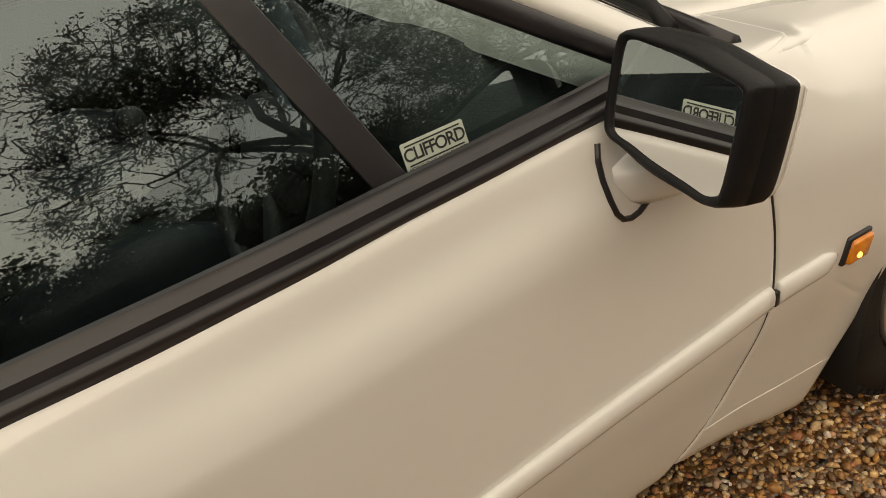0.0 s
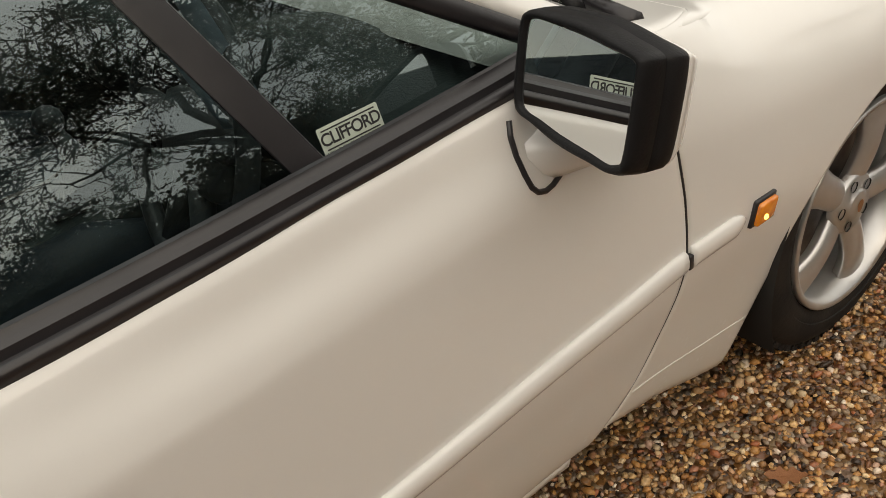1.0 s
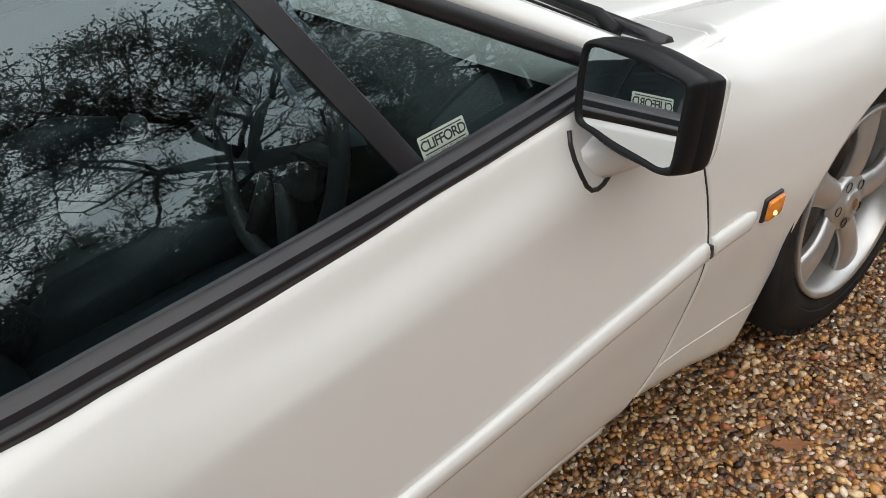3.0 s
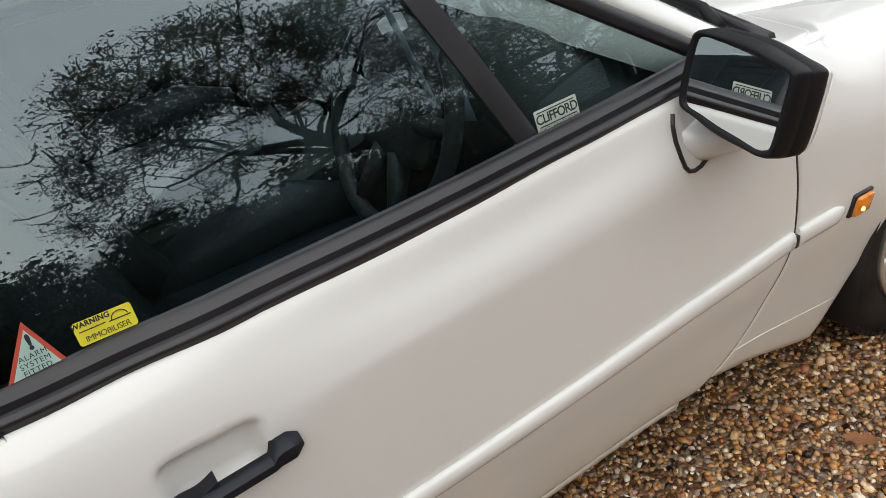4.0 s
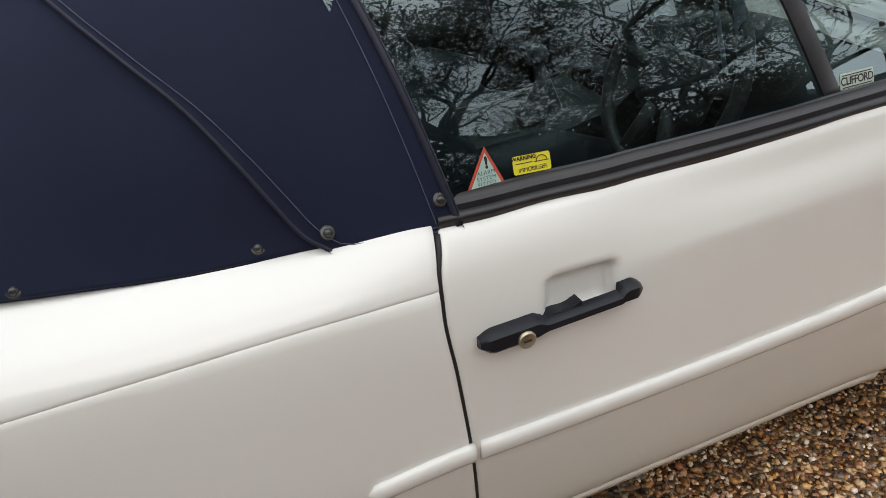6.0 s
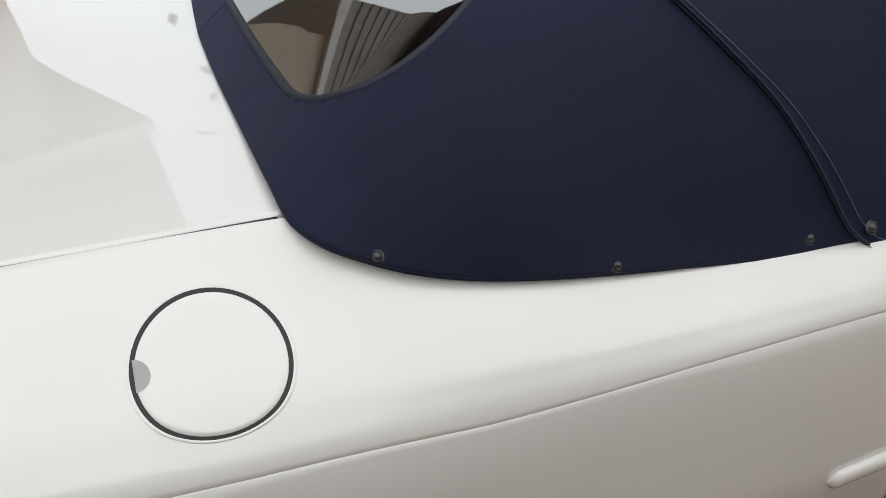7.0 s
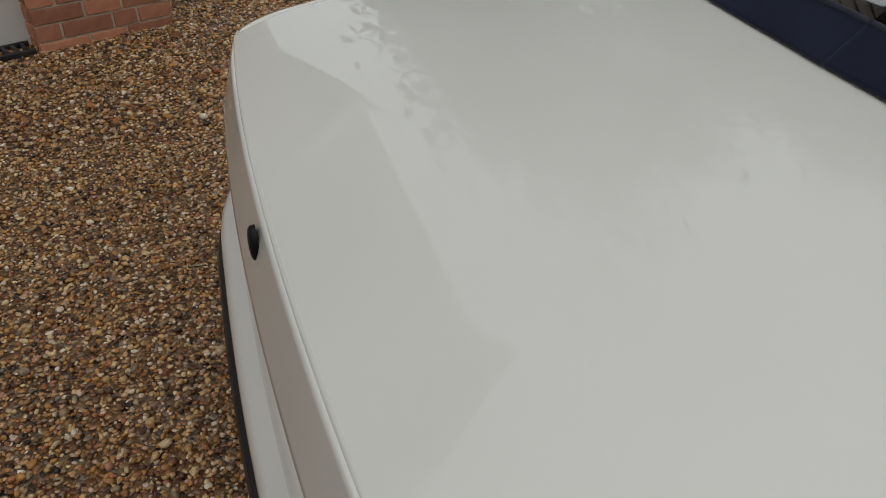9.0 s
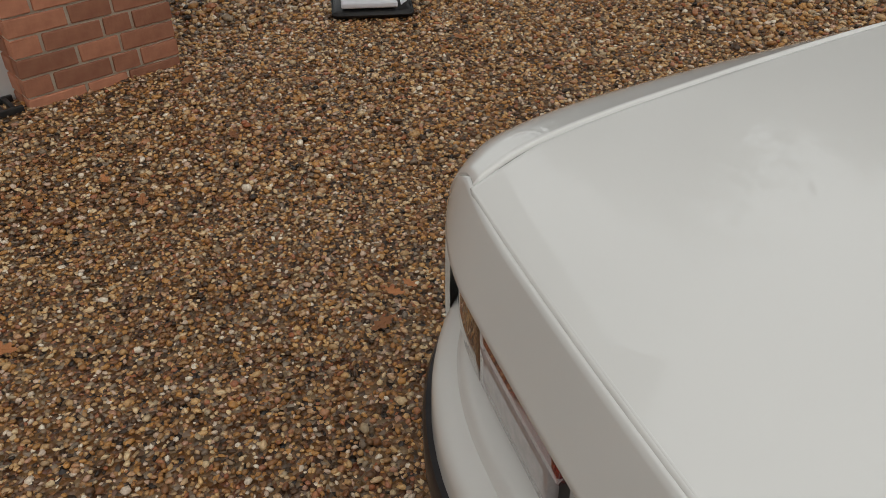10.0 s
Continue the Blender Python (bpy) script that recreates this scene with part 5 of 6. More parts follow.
# ---- cabin ----
def seat(y):
    """Bucket seat with bolsters and head restraint."""
    s = part("seat", (lambda b: (box(b, (0.86, y - 0.235, 0.42), (1.34, y + 0.235, 0.54), 0.05), b)[1])(bmesh.new()), SEATBLUE, car, "black leather sports seat")
    for k in (-1, 1):
        bm = bmesh.new()
        tube(bm, [(0.88, y + k * 0.215, 0.52), (1.0, y + k * 0.22, 0.56), (1.2, y + k * 0.22, 0.575), (1.33, y + k * 0.20, 0.55)], [0.05, 0.06, 0.06, 0.04], 12)
        part("bolster", bm, SEATBLUE, s)
        bm = bmesh.new()
        tube(bm, [(0.90, y + k * 0.205, 0.56), (0.80, y + k * 0.215, 0.72), (0.73, y + k * 0.20, 0.90), (0.69, y + k * 0.14, 1.0)], [0.055, 0.06, 0.055, 0.03], 12)
        part("back_bolster", bm, SEATBLUE, s)
    bm = bmesh.new()
    box(bm, (-0.05, y - 0.20, 0.0), (0.05, y + 0.20, 0.56), 0.04, Matrix.Translation((0.85, 0, 0.48)) @ Matrix.Rotation(radians(-17), 4, "Y"))
    part("backrest", bm, SEATBLUE, s)
    bm = bmesh.new()
    box(bm, (-0.04, y - 0.12, 0.0), (0.04, y + 0.12, 0.14), 0.035, Matrix.Translation((0.675, 0, 1.02)) @ Matrix.Rotation(radians(-12), 4, "Y"))
    part("head_restraint", bm, SEATBLUE, s)


seat(-0.37)
seat(0.37)
# dashboard
bm = bmesh.new()
loops = []
for y in np.linspace(-0.70, 0.70, 29):
    hump = 0.050 * math.exp(-((y + 0.37) / 0.19) ** 4)
    loops.append([(1.46, y, 0.60), (1.45, y, 0.78), (1.46, y, 0.812 + hump), (1.50, y, 0.828 + hump), (1.62, y, 0.836 + hump * 0.6), (1.80, y, 0.835), (1.84, y, 0.80), (1.80, y, 0.55)])
extrude_profile(bm, loops)
dash = part("dashboard", bm, VINYL, car)
bm = bmesh.new()
for k in range(4):
    box(bm, (1.447, -0.05 - 0.0 * k, 0.62 + 0.04 * k), (1.458, 0.10, 0.65 + 0.04 * k), 0.004)
part("dash_switches", bm, PLASTIC, dash)
# centre console with lidded box, gear lever gaiter and handbrake
bm = bmesh.new()
loops = []
for x, w, z in ((0.62, 0.10, 0.60), (0.80, 0.11, 0.615), (1.00, 0.115, 0.618), (1.20, 0.12, 0.615), (1.38, 0.13, 0.66), (1.48, 0.14, 0.74)):
    loops.append([(x, -w, 0.30), (x, -w, z - 0.015), (x, -w + 0.015, z), (x, w - 0.015, z), (x, w, z - 0.015), (x, w, 0.30)])
extrude_profile(bm, loops)
con = sharp(part("centre_console", bm, VINYL, car))
bm = bmesh.new()
tube(bm, [(1.175, -0.070, 0.624), (1.30, -0.076, 0.632), (1.338, -0.06, 0.645), (1.338, 0.035, 0.645), (1.30, 0.048, 0.632), (1.175, 0.046, 0.624)], 0.007, 8, True)
part("tray_rim", bm, LEATHER, con)
for k in range(3):
    bm = bmesh.new()
    box(bm, (1.375, -0.085 + 0.055 * k, 0.655), (1.41, -0.045 + 0.055 * k, 0.690), 0.004)
    part("rocker_switch", bm, PLASTIC, con)
bm = bmesh.new()
box(bm, (0.80, -0.085, 0.612), (1.03, 0.085, 0.640), 0.012)
part("console_lid", bm, VINYL, con)
bm = bmesh.new()
box(bm, (1.055, -0.078, 0.616), (1.135, 0.075, 0.626), 0.004)
part("ashtray_lid", bm, LEATHER, con)
bm = bmesh.new()
tube(bm, [(0.80, 0.098, 0.622), (1.05, 0.100, 0.624), (1.20, 0.104, 0.622), (1.38, 0.112, 0.668)], 0.004, 6)
part("console_trim", bm, STEEL, con)
bm = bmesh.new()
tube(bm, [(1.25, -0.015, 0.62), (1.25, -0.015, 0.70), (1.235, -0.015, 0.75)], [0.055, 0.020, 0.012], 12)
bmesh.ops.create_icosphere(bm, subdivisions=2, radius=0.026, matrix=Matrix.Translation((1.235, -0.015, 0.765)))
part("gear_lever", bm, LEATHER, con)
bm = bmesh.new()
tube(bm, [(0.70, -0.135, 0.60), (0.82, -0.14, 0.655), (0.98, -0.14, 0.690), (1.04, -0.14, 0.695)], [0.014, 0.016, 0.022, 0.016], 10)
part("handbrake", bm, SEATBLUE, con)
# steering wheel
bm = bmesh.new()
R = 0.186
tube(bm, [(0, R * math.cos(q), R * math.sin(q)) for q in np.linspace(0, 2 * math.pi, 64, endpoint=False)], 0.0155, 12, True)
sw = part("steering_wheel", bm, LEATHER, car, "black leather-rimmed steering wheel")
bm = bmesh.new()
box(bm, (-0.005, -0.10, -0.07), (0.045, 0.10, 0.06), 0.025)
part("wheel_boss", bm, LEATHER, sw)
for q in (0.15, math.pi - 0.15, -math.pi / 2 - 0.35, -math.pi / 2 + 0.35):
    bm = bmesh.new()
    tube(bm, [(0.015, 0.07 * math.cos(q), 0.06 * math.sin(q)), (0.005, R * math.cos(q), R * math.sin(q))], [0.022, 0.013], 8)
    part("wheel_spoke", bm, LEATHER, sw)
bm = bmesh.new()
tube(bm, [(0.03, 0, 0), (0.25, 0, 0)], 0.035, 12)
part("steering_column", bm, PLASTIC, sw)
sw.matrix_world = Matrix.Translation((1.340, -0.37, 0.790)) @ Matrix.Rotation(radians(22), 4, "Y")
# stalks and key area
bm = bmesh.new()
tube(bm, [(1.38, -0.37, 0.73), (1.37, -0.52, 0.75)], [0.010, 0.006], 8)
part("indicator_stalk", bm, PLASTIC, sw).matrix_parent_inverse = sw.matrix_world.inverted()
# door cards and floor
for sgn in (1, -1):
    bm = bmesh.new()
    loops = []
    for x in np.linspace(0.66, 1.70, 15):
        loops.append([(x, -sgn * 0.752, 0.855), (x, -sgn * 0.735, 0.845), (x, -sgn * 0.728, 0.70), (x, -sgn * 0.690, 0.66), (x, -sgn * 0.69, 0.62), (x, -sgn * 0.72, 0.58), (x, -sgn * 0.72, 0.30), (x, -sgn * 0.77, 0.30)])
    extrude_profile(bm, loops)
    part("door_card", bm, VINYL, doors[sgn])
bm = bmesh.new()
box(bm, (0.30, -0.72, 0.25), (1.80, 0.72, 0.31), 0.01)
part("cabin_floor", bm, CARPET, car)
bm = bmesh.new()
loops = []
for y in np.linspace(-0.70, 0.70, 15):
    loops.append([(0.60, y, 0.30), (0.56, y, 0.55), (0.30, y, 0.60), (0.22, y, 0.80), (-0.12, y, 0.86), (-0.12, y, 0.30)])
extrude_profile(bm, loops)
part("rear_shelf", bm, CARPET, car)
# two pale bars added for streaks of unknown nature, folded pale sheet on the screen side, interior mirror
tagged(part("pale_bar", (lambda b: (sheet(b, [[(1.300 + 0.100 * v + 0.030 * u, -0.50 + 0.002 * math.sin(9 * v), 1.150 - 0.350 * v - 0.010 * u) for u in np.linspace(0, 1, 3)] for v in np.linspace(0, 1, 12)], thick=0.0012, lip=0.0003), b)[1])(bmesh.new()), STRIP, None), "pale blue bar added behind the side window, nature unknown", "strip", "hanging strips")
tagged(part("pale_bar", (lambda b: (sheet(b, [[(1.255 + 0.095 * v + 0.012 * u, -0.505, 1.130 - 0.290 * v - 0.004 * u) for u in np.linspace(0, 1, 3)] for v in np.linspace(0, 1, 12)], thick=0.0012, lip=0.0003), b)[1])(bmesh.new()), STRIP, None), "narrow pale blue bar added behind the side window, nature unknown", "strip", "hanging strips")
bm = bmesh.new()
grid = [[(1.47 + 0.06 * u, -0.13 + 0.10 * v, 0.842 + 0.14 * v + 0.004 * math.sin(6 * u)) for u in np.linspace(0, 1, 6)] for v in np.linspace(0, 1, 8)]
sheet(bm, grid, thick=0.001, lip=0.0003)
tagged(part("permit_paper", bm, PAPER, None), "white paper permit propped on the dashboard", "paper")
bm = bmesh.new()
box(bm, (1.28, -0.11, 1.10), (1.305, 0.11, 1.155), 0.01)
part("interior_mirror", bm, PLASTIC, car)

# ---- ground ----
me = bpy.data.meshes.new("ground")
me.from_pydata([(-400, -400, 0), (400, -400, 0), (400, 400, 0), (-400, 400, 0)], [], [(0, 1, 2, 3)])
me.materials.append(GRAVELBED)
ground = new("ground", me)
tagged(ground, "gravel drive of small brown and buff stones", "ground", kind="structure")


def scatter(name, patches, seed):
    """Loose stones as one mesh: squashed, knobbly pebbles lying at all angles."""
    rng = np.random.default_rng(seed)
    ico = bmesh.new()
    bmesh.ops.create_icosphere(ico, subdivisions=1, radius=1.0)
    bv = np.array([v.co[:] for v in ico.verts])
    bf = np.array([[v.index for v in f.verts] for f in ico.faces])
    ico.free()
    V, F = [], []
    at = 0
    for (x0, y0, x1, y1, pitch, skip) in patches:
        nx, ny = int((x1 - x0) / pitch), int((y1 - y0) / pitch)
        gx, gy = np.meshgrid(np.arange(nx), np.arange(ny), indexing="ij")
        px = x0 + (gx.ravel() + rng.uniform(-0.1, 1.1, nx * ny)) * pitch
        py = y0 + (gy.ravel() + rng.uniform(-0.1, 1.1, nx * ny)) * pitch
        keep = np.ones(len(px), bool)
        for (a, b, c, d) in skip:
            keep &= ~((px > a) & (px < c) & (py > b) & (py < d))
        px, py = px[keep], py[keep]
        n = len(px)
        size = pitch * rng.uniform(0.36, 0.78, n) * np.where(rng.random(n) < 0.08, 1.45, 1.0)
        sc = np.stack([size * rng.uniform(0.8, 1.3, n), size * rng.uniform(0.6, 1.0, n), size * rng.uniform(0.42, 0.75, n)], -1)
        v = bv[None] * (1 + rng.uniform(-0.30, 0.30, (n, len(bv), 1)))
        v = v * sc[:, None]
        tilt = rng.normal(0, 0.35, (n, 2))
        yaw = rng.uniform(0, 2 * np.pi, n)
        cx, sx_ = np.cos(tilt[:, 0])[:, None], np.sin(tilt[:, 0])[:, None]
        v = np.stack([v[..., 0], v[..., 1] * cx - v[..., 2] * sx_, v[..., 1] * sx_ + v[..., 2] * cx], -1)
        cy, sy = np.cos(yaw)[:, None], np.sin(yaw)[:, None]
        v = np.stack([v[..., 0] * cy - v[..., 1] * sy, v[..., 0] * sy + v[..., 1] * cy, v[..., 2]], -1)
        v[..., 0] += px[:, None]
        v[..., 1] += py[:, None]
        v[..., 2] += (sc[:, 2] * rng.uniform(-0.25, 1.25, n))[:, None] - 0.002
        V.append(v.reshape(-1, 3))
        F.append((bf[None] + (np.arange(n) * len(bv))[:, None, None] + at).reshape(-1, 3))
        at += n * len(bv)
    V, F = np.concatenate(V), np.concatenate(F)
    me = bpy.data.meshes.new(name)
    me.vertices.add(len(V))
    me.vertices.foreach_set("co", V.ravel())
    me.loops.add(F.size)
    me.loops.foreach_set("vertex_index", F.ravel())
    me.polygons.add(len(F))
    me.polygons.foreach_set("loop_start", np.arange(0, F.size, 3))
    me.polygons.foreach_set("use_smooth", np.ones(len(F), bool))
    me.update(calc_edges=True)
    me.materials.append(STONES)
    return new(name, me)


tagged(scatter("gravel", [
    (1.15, -1.55, 3.10, -0.50, 0.0120, []),
    (-2.2, -0.20, 0.1, 2.0, 0.0120, [(-0.75, -0.4, 0.3, 0.55)]),
    (-2.6, 2.0, 1.2, 3.4, 0.0155, []),
    (-3.5, 0.2, -2.2, 2.0, 0.0175, []),
    (-2.6, 3.4, 2.4, 5.6, 0.025, []),
    (0.1, 0.9, 2.2, 2.0, 0.021, []),
    (1.2, 2.0, 2.8, 3.4, 0.025, []),
], 4), "loose brown, buff and grey flint gravel", "gravel", kind="stuff")


def oak_leaf(x, y, turn, size, curl, group="fallen leaves"):
    """A lobed dry leaf with a midrib, a little curled."""
    bm = bmesh.new()
    n = 15
    left, right, mid = [], [], []
    for i in range(n):
        u = i / (n - 1)
        w = 0.30 * math.sin(math.pi * min(u * 1.02, 1)) ** 0.7 * (0.72 + 0.28 * math.cos(u * 21))
        z = curl * (u - 0.5) ** 2 * 1.6
        mid.append(bm.verts.new((0, u - 0.5, z - 0.012)))
        left.append(bm.verts.new((-w, u - 0.5 + 0.03, z + curl * w * 0.8)))
        right.append(bm.verts.new((w, u - 0.5 + 0.03, z + curl * w * 0.6)))
    for i in range(n - 1):
        bm.faces.new((mid[i], mid[i + 1], left[i + 1], left[i]))
        bm.faces.new((right[i], right[i + 1], mid[i + 1], mid[i]))
    tube(bm, [(0, -0.72, 0.0), (0, -0.5, 0.0), (0, 0.0, -0.01), (0, 0.45, 0.02)], [0.018, 0.016, 0.012, 0.004], 5)
    ob = part("fallen_leaf", bm, LEAFDRY)
    ob.matrix_world = Matrix.Translation((x, y, 0.024)) @ Matrix.Rotation(turn, 4, "Z") @ Matrix.Scale(size, 4)
    return tagged(ob, "dry curled russet oak leaf lying on the gravel", "leaf", group)


rl = random.Random(7)
for x, y, s in ((-0.808, 1.298, 0.075), (-1.681, 1.56, 0.085), (-0.965, 2.407, 0.07), (0.499, 2.471, 0.08), (-1.395, 2.265, 0.06), (0.125, 2.922, 0.08), (-1.046, 2.901, 0.085), (1.972, -0.933, 0.075),
                (-0.74, 1.40, 0.06), (-0.69, 1.42, 0.05), (-1.30, 2.10, 0.07), (-1.44, 2.62, 0.06), (-0.60, 2.75, 0.06), (0.9, 3.1, 0.07), (-1.9, 1.15, 0.08), (-1.75, 1.9, 0.06), (2.35, -1.05, 0.05), (-1.62, 2.2, 0.06)):
    oak_leaf(x, y, rl.uniform(0, 6.28), s, rl.uniform(0.15, 0.45))

# tray with papers
tray = part("rubber_tray", (lambda b: (box(b, (-0.19, -0.16, 0.0), (0.19, 0.16, 0.035), 0.03), b)[1])(bmesh.new()), IRON)
tagged(tray, "black shallow tray lying on the gravel", "tray")
tray.matrix_world = Matrix.Translation((-0.105, 3.45, 0.012)) @ Matrix.Rotation(radians(-16), 4, "Z")
bm = bmesh.new()
box(bm, (-0.145, -0.155, 0.047), (0.115, 0.10, 0.075), 0.008)
pp = part("folded_paper", bm, PAPER)
tagged(pp, "folded white paper lying in the tray", "paper")
bm = bmesh.new()
grid = [[(0.13 + 0.07 * u, -0.155 + 0.22 * v, 0.060 + 0.05 * u) for u in np.linspace(0, 1, 4)] for v in np.linspace(0, 1, 4)]
sheet(bm, grid, thick=0.002, lip=0.0004)
part("loose_sheet", bm, PAPER, pp)
pp.matrix_world = tray.matrix_world.copy()

# ---- house beyond the car ----
HU = Vector((0.936, 0.352, 0))
HN = Vector((-0.352, 0.936, 0))
HM = Matrix(((HU.x, HN.x, 0, -1.615), (HU.y, HN.y, 0, 2.925), (0, 0, 1, 0), (0, 0, 0, 1)))
# pier of the house: local x along the face, y into the house
WP = 0.612
house = thing("house", "red brick house with white rendered wall and boarded upper storey", "house")
house.matrix_world = HM
bm = bmesh.new()
box(bm, (0.006, 0.006, -0.05), (WP - 0.006, 0.40, 2.45))
pier = part("brick_pier", bm, MORTAR, house, "mortar core of the brick pier", smooth=False)
bm = bmesh.new()
box(bm, (-6.0, 0.13, -0.05), (0.004, 0.40, 2.45))
part("rendered_wall", bm, RENDER, house, "smooth white rendered wall", smooth=False)
bm = bmesh.new()
box(bm, (-6.2, -0.10, 2.46), (1.10, 5.5, 2.58), 0.01)
part("floor_band", bm, RENDER, house, smooth=False)
bm = bmesh.new()
box(bm, (-6.1, 0.0, 2.59), (1.02, 5.4, 5.0))
upper = part("upper_wall", bm, BOARD, house, smooth=False)
for k in range(16):
    bm = bmesh.new()
    z = 2.60 + 0.15 * k
    loops = []
    for x in (-6.15, 1.06):
        loops.append([(x, -0.004, z), (x, -0.045, z), (x, -0.022, z + 0.165), (x, -0.004, z + 0.165)])
    extrude_profile(bm, loops)
    part("weatherboard", bm, BOARD, upper, smooth=False)
    bm = bmesh.new()
    loops = []
    for y in (-0.03, 5.4):
        loops.append([(1.022, y, z), (1.066, y, z), (1.042, y, z + 0.165), (1.022, y, z + 0.165)])
    extrude_profile(bm, loops)
    part("weatherboard", bm, BOARD, upper, smooth=False)
bm = bmesh.new()
loops = []
for x in (-6.4, 1.30):
    loops.append([(x, -0.45, 4.92), (x, -0.42, 5.04), (x, 2.7, 7.1), (x, 5.85, 5.04), (x, 5.85, 4.92), (x, 2.7, 6.95)])
extrude_profile(bm, loops)
part("roof", bm, TILE, house, "brown tiled pitched roof", smooth=False)
bm = bmesh.new()
tube(bm, [(-6.3, -0.50, 4.93), (1.34, -0.50, 4.93)], 0.06, 10)
part("gutter", bm, IRON, house)
bm = bmesh.new()
box(bm, (WP - 0.30, 0.40, -0.05), (WP - 0.01, 5.3, 2.45))
part("side_wall", bm, RENDER, house, smooth=False)
# drain beside the pier
drain = thing("drain_grate", "black iron drain grate set in the gravel by the wall", "drain")
drain.matrix_world = HM
for k in range(7):
    bm = bmesh.new()
    box(bm, (-0.30 + 0.04 * k, 0.0, 0.004), (-0.282 + 0.04 * k, 0.12, 0.024), 0.002)
    part("grate_bar", bm, IRON, drain)
for y in (0.0, 0.115):
    bm = bmesh.new()
    box(bm, (-0.31, y - 0.004, 0.002), (-0.02, y + 0.012, 0.026), 0.002)
    part("grate_frame", bm, IRON, drain)

# boarded outbuilding behind the camera
barn = thing("outbuilding", "dark weatherboarded outbuilding with a steep boarded roof", "building")
barn.matrix_world = Matrix.Translation((-6.2, -8.2, 0)) @ Matrix.Rotation(radians(-45), 4, "Z")
bm = bmesh.new()
box(bm, (-5, -3, 0), (5, 3, 2.6))
bw = part("barn_wall", bm, BLACKBOARD, barn, smooth=False)
for k in range(17):
    for y, s in ((3.0, 1), (-3.0, -1)):
        bm = bmesh.new()
        z = 0.05 + 0.15 * k
        extrude_profile(bm, [[(x, y, z), (x, y + s * 0.04, z), (x, y + s * 0.015, z + 0.16), (x, y, z + 0.16)] for x in (-5.02, 5.02)])
        part("weatherboard", bm, BLACKBOARD, bw, smooth=False)
bm = bmesh.new()
extrude_profile(bm, [[(x, -3.4, 2.5), (x, 0, 6.9), (x, 3.4, 2.5), (x, 3.3, 2.4), (x, 0, 6.75), (x, -3.3, 2.4)] for x in (-5.3, 5.3)])
part("barn_roof", bm, BLACKBOARD, barn, smooth=False)
rows = 14
for k in range(rows):
    for s in (1, -1):
        u0, u1 = k / rows, (k + 1.15) / rows
        bm = bmesh.new()
        p = lambda u, o: (s * (3.42 * (1 - u)), 2.52 + 4.4 * u + o)
        a, b = p(u0, 0.05), p(min(u1, 1), 0.02)
        extrude_profile(bm, [[(x, a[0], a[1]), (x, b[0], b[1]), (x, b[0], b[1] - 0.02), (x, a[0], a[1] - 0.045)] for x in (-5.35, 5.35)])
        part("roof_board", bm, BLACKBOARD, barn, smooth=False)


# ---- trees ----
def tree(name, place, height, spread, seed, leafy, label, trunk_r=0.35, levels=6, leaf_size=0.04, bunch=4, twig=0.009, stem=0.13):
    """A crooked, spreading tree: forked limbs down to twigs, with leaf clumps left on some."""
    rng = random.Random(seed)
    t = thing(name, label, "tree", place)
    wood, leaf = bmesh.new(), []
    def grow(p, d, length, r, level):
        n = 4 if level < 3 else 3
        path, rad = [p], [r]
        for i in range(n):
            wob = Vector((rng.gauss(0, 1), rng.gauss(0, 1), rng.gauss(0, 0.8))) * (0.26 if level else 0.08)
            d = (d + wob).normalized()
            if level > 0:
                d = (d + Vector((0, 0, 0.05))).normalized()
            p = p + d * length / n
            path.append(p)
            rad.append(r * (1 - 0.36 * (i + 1) / n))
        tube(wood, path, rad, 8 if level < 2 else (5 if level < 4 else 3))
        if level >= levels:
            if rng.random() < leafy:
                leaf.append((p, leaf_size * rng.uniform(0.6, 1.4)))
            return
        k = rng.choice((3, 4)) if level < 2 else (rng.choice((2, 3, 3, 3)) if level < 5 else 3)
        for c in range(k):
            at_ = path[-1] if c < 2 else path[rng.randint(1, n)]
            side_ = Vector((rng.gauss(0, 1), rng.gauss(0, 1), rng.gauss(0, 0.55)))
            side_ = (side_ - d * side_.dot(d)).normalized()
            nd = (d * 0.75 + side_ * rng.uniform(0.5, 1.0) * spread).normalized()
            grow(at_, nd, (length if level else height * 0.27) * rng.uniform(0.66, 0.84), max(rad[-1] * rng.uniform(0.6, 0.85), twig), level + 1)
    grow(Vector((0, 0, -0.1)), Vector((0.05, 0, 1)), height * stem, trunk_r, 0)
    part("trunk", wood, BARK, t)
    V = []
    for p, s in leaf:
        for _ in range(bunch):
            a = Vector((rng.gauss(0, 1), rng.gauss(0, 1), rng.gauss(0, 1))).normalized()
            b = a.orthogonal().normalized()
            q = p + Vector((rng.gauss(0, 1), rng.gauss(0, 1), rng.gauss(0, 1))) * s * 3
            V += [tuple(q + a * s * u + b * s * v * 0.6) for u, v in ((-1, 0), (0, -1), (1, 0), (0, 1))]
    me = bpy.data.meshes.new("crown")
    me.from_pydata(V, [], [tuple(range(k, k + 4)) for k in range(0, len(V), 4)])
    me.materials.append(FOLIAGE)
    crown = new("crown", me)
    crown.parent = t
    return t


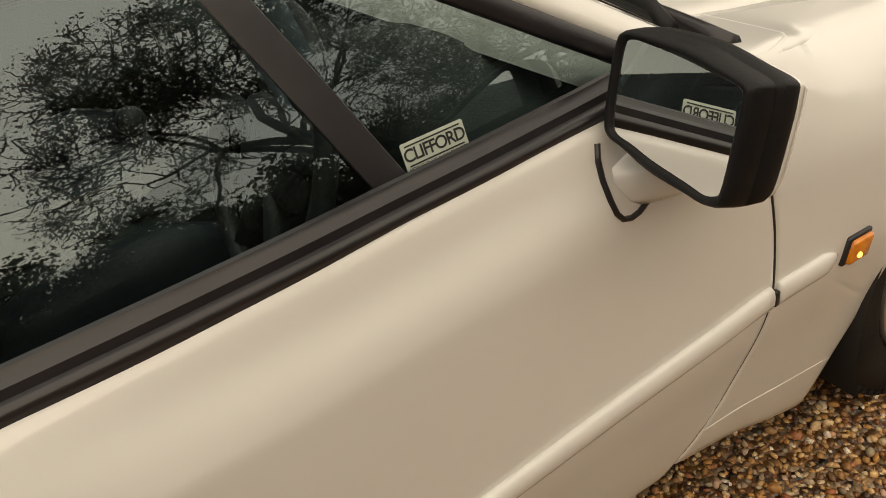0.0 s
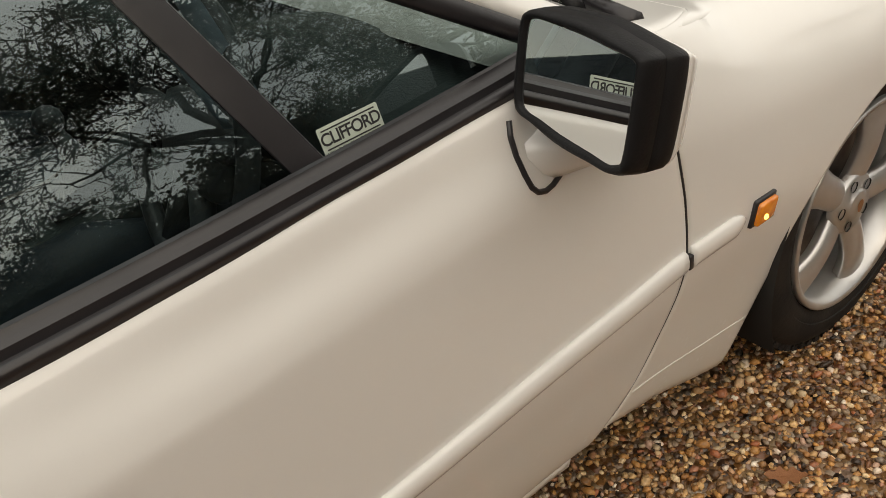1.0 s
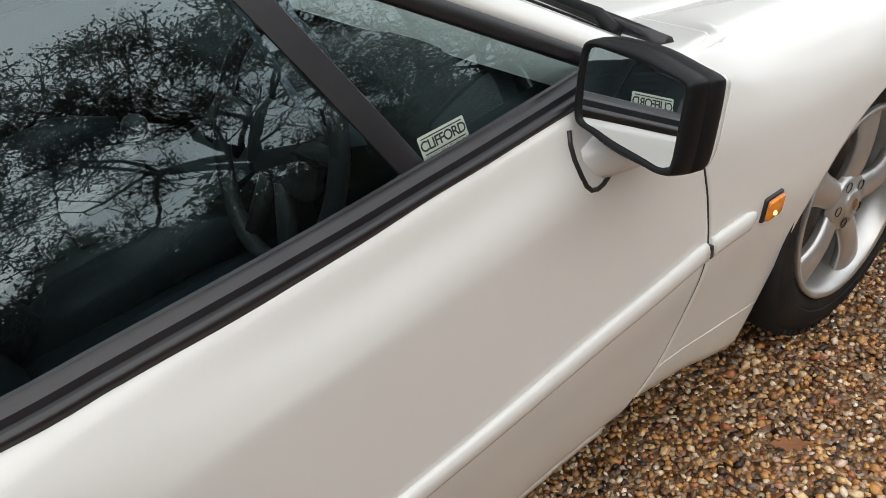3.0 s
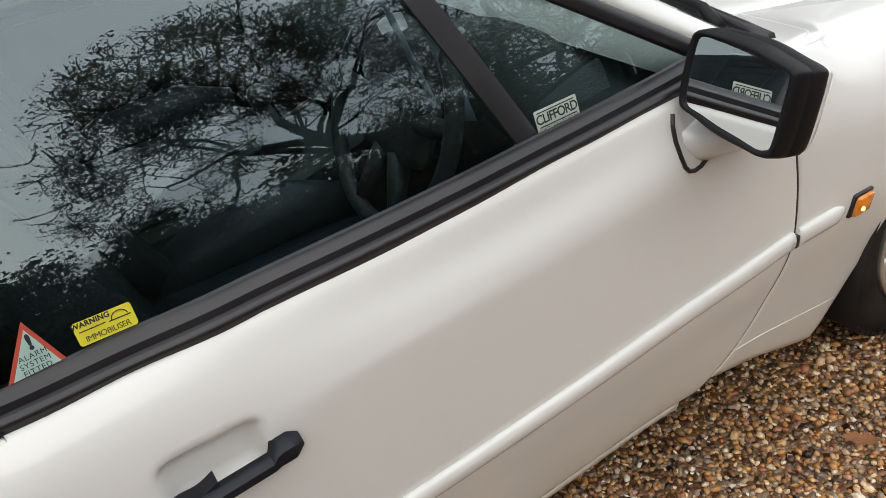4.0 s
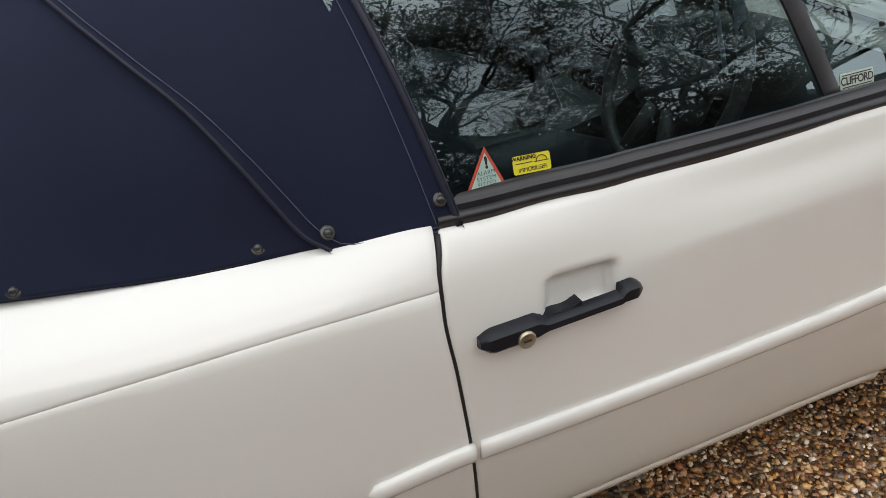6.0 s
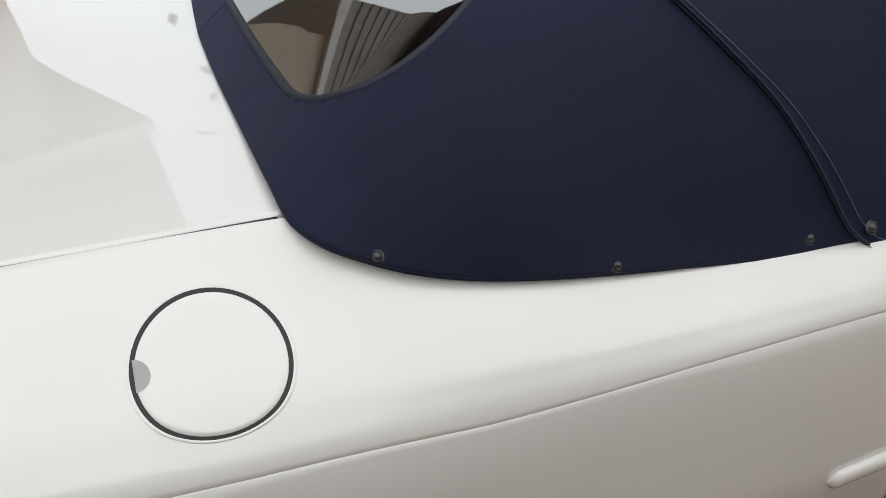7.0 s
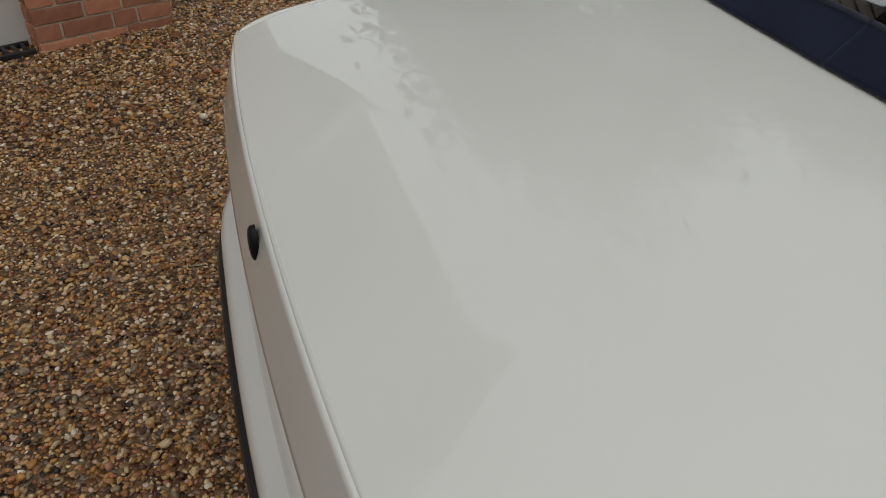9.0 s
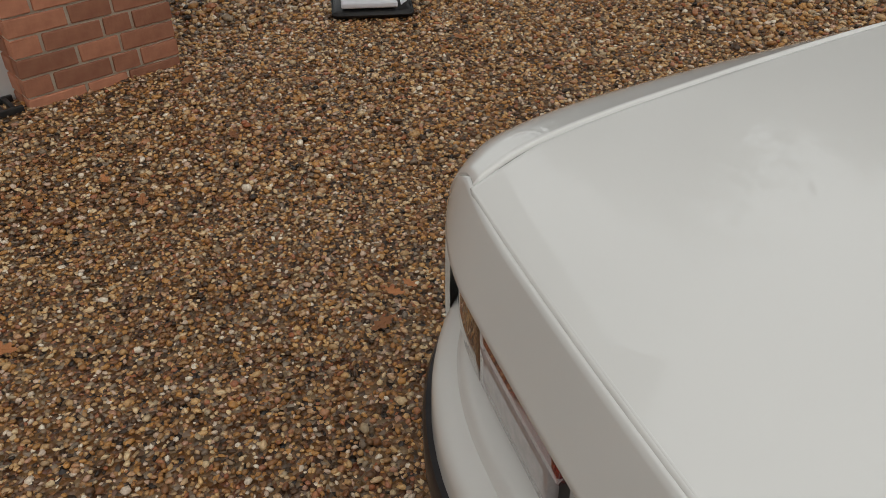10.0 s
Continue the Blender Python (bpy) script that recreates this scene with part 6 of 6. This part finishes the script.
tree("oak_tree", (9.3, -11.9, 0), 13.2, 1.25, 11, 1.0, "old spreading oak, nearly bare, with a few brown leaves", 0.55, 8, 0.036, 6, 0.017, 0.25)
tree("oak_tree", (16.0, -14.0, 0), 15.0, 1.1, 23, 0.8, "bare winter oak with brown leaves", 0.4, 7, 0.05, 6, 0.016, 0.2)
tree("garden_tree", (7.0, 8.6, 0), 11.4, 0.42, 5, 1.0, "winter tree with clinging brown leaves", 0.25, 6, 0.10, 44)
tree("garden_tree", (13.0, 8.5, 0), 15.0, 0.8, 8, 1.0, "tall winter tree with clinging brown leaves", 0.25, 6, 0.085, 30)


tree("garden_tree", (1.6, -14.8, 0), 7.0, 1.2, 31, 1.0, "small tree thick with clinging brown leaves", 0.2, 7, 0.05, 8)
tree("garden_tree", (4.6, -14.0, 0), 7.0, 1.1, 37, 1.0, "small tree thick with clinging brown leaves", 0.2, 6, 0.065, 16)


def hedge(name, path, height, depth, seed, material, label):
    """A ragged bank of leaves as one object."""
    rng = np.random.default_rng(seed)
    V = []
    for a, b in zip(path, path[1:]):
        a, b = np.array(a, float), np.array(b, float)
        n = int(np.linalg.norm(b - a) * height * 240)
        u = rng.random(n)
        c = a + (b - a) * u[:, None]
        h = height * (0.75 + 0.18 * np.sin(u * 23 + a[0]) + 0.12 * np.sin(u * 61 + a[1]) + 0.05 * rng.normal(size=n))
        p = c + np.stack([rng.normal(size=n) * depth * 0.3, rng.normal(size=n) * depth * 0.3, h * rng.random(n)], -1)
        d1, d2 = rng.normal(size=(n, 3)), rng.normal(size=(n, 3))
        d1 /= np.linalg.norm(d1, axis=1, keepdims=True)
        d2 -= d1 * (d1 * d2).sum(1, keepdims=True)
        d2 /= np.linalg.norm(d2, axis=1, keepdims=True)
        s = rng.uniform(0.10, 0.26, (n, 1))
        V.append(np.stack([p - d1 * s, p - d2 * s * 0.6, p + d1 * s, p + d2 * s * 0.6], 1).reshape(-1, 3))
    V = np.concatenate(V)
    F = np.arange(len(V)).reshape(-1, 4).tolist()
    V = V.tolist()
    me = bpy.data.meshes.new(name)
    me.from_pydata(V, [], F)
    me.materials.append(material)
    return tagged(new(name, me), label, "hedge", kind="stuff")


hedge("hedge", [(-14, -22, 0), (0, -24, 0), (18, -26, 0), (40, -18, 0)], 7.8, 2.2, 3, GREEN, "dark ragged hedge along the garden's edge")
hedge("hedge", [(6, 16, 0), (16, 17, 0), (30, 12, 0)], 3.5, 2.0, 6, GREEN, "dark hedge and shrubs beyond the drive")

# ---- bricks of the pier, course by course ----
rb = random.Random(3)
def brick_mesh(l, d, h):
    bm = bmesh.new()
    box(bm, (0, 0, 0), (l, d, h), 0.004)
    for v in bm.verts:
        v.co += Vector((rb.uniform(-1, 1), rb.uniform(-1, 1), rb.uniform(-1, 1))) * 0.0016
    me = bpy.data.meshes.new("brick")
    bm.to_mesh(me)
    bm.free()
    me.materials.append(BRICK)
    return me


FULL, HALF, Q3 = brick_mesh(0.215, 0.05, 0.065), brick_mesh(0.1025, 0.05, 0.065), brick_mesh(0.155, 0.05, 0.065)
END = brick_mesh(0.05, 0.105, 0.065)
for course in range(16):
    z = -0.03 + course * 0.075
    x = 0.0
    for l in ((FULL, 0.215), (Q3, 0.155), (FULL, 0.215)) if course % 2 == 0 else ((HALF, 0.1025), (FULL, 0.215), (HALF, 0.1025), (Q3, 0.155)):
        ob = new("brick", l[0])
        ob.parent = pier
        ob.location = (x, -0.003 + rb.uniform(-0.002, 0.002), z)
        x += l[1] + 0.0125
    ob = new("brick", END)
    ob.parent = pier
    ob.location = (-0.0045, 0.052, z)
    ob = new("brick", END)
    ob.parent = pier
    ob.location = (WP - 0.046, 0.052, z)
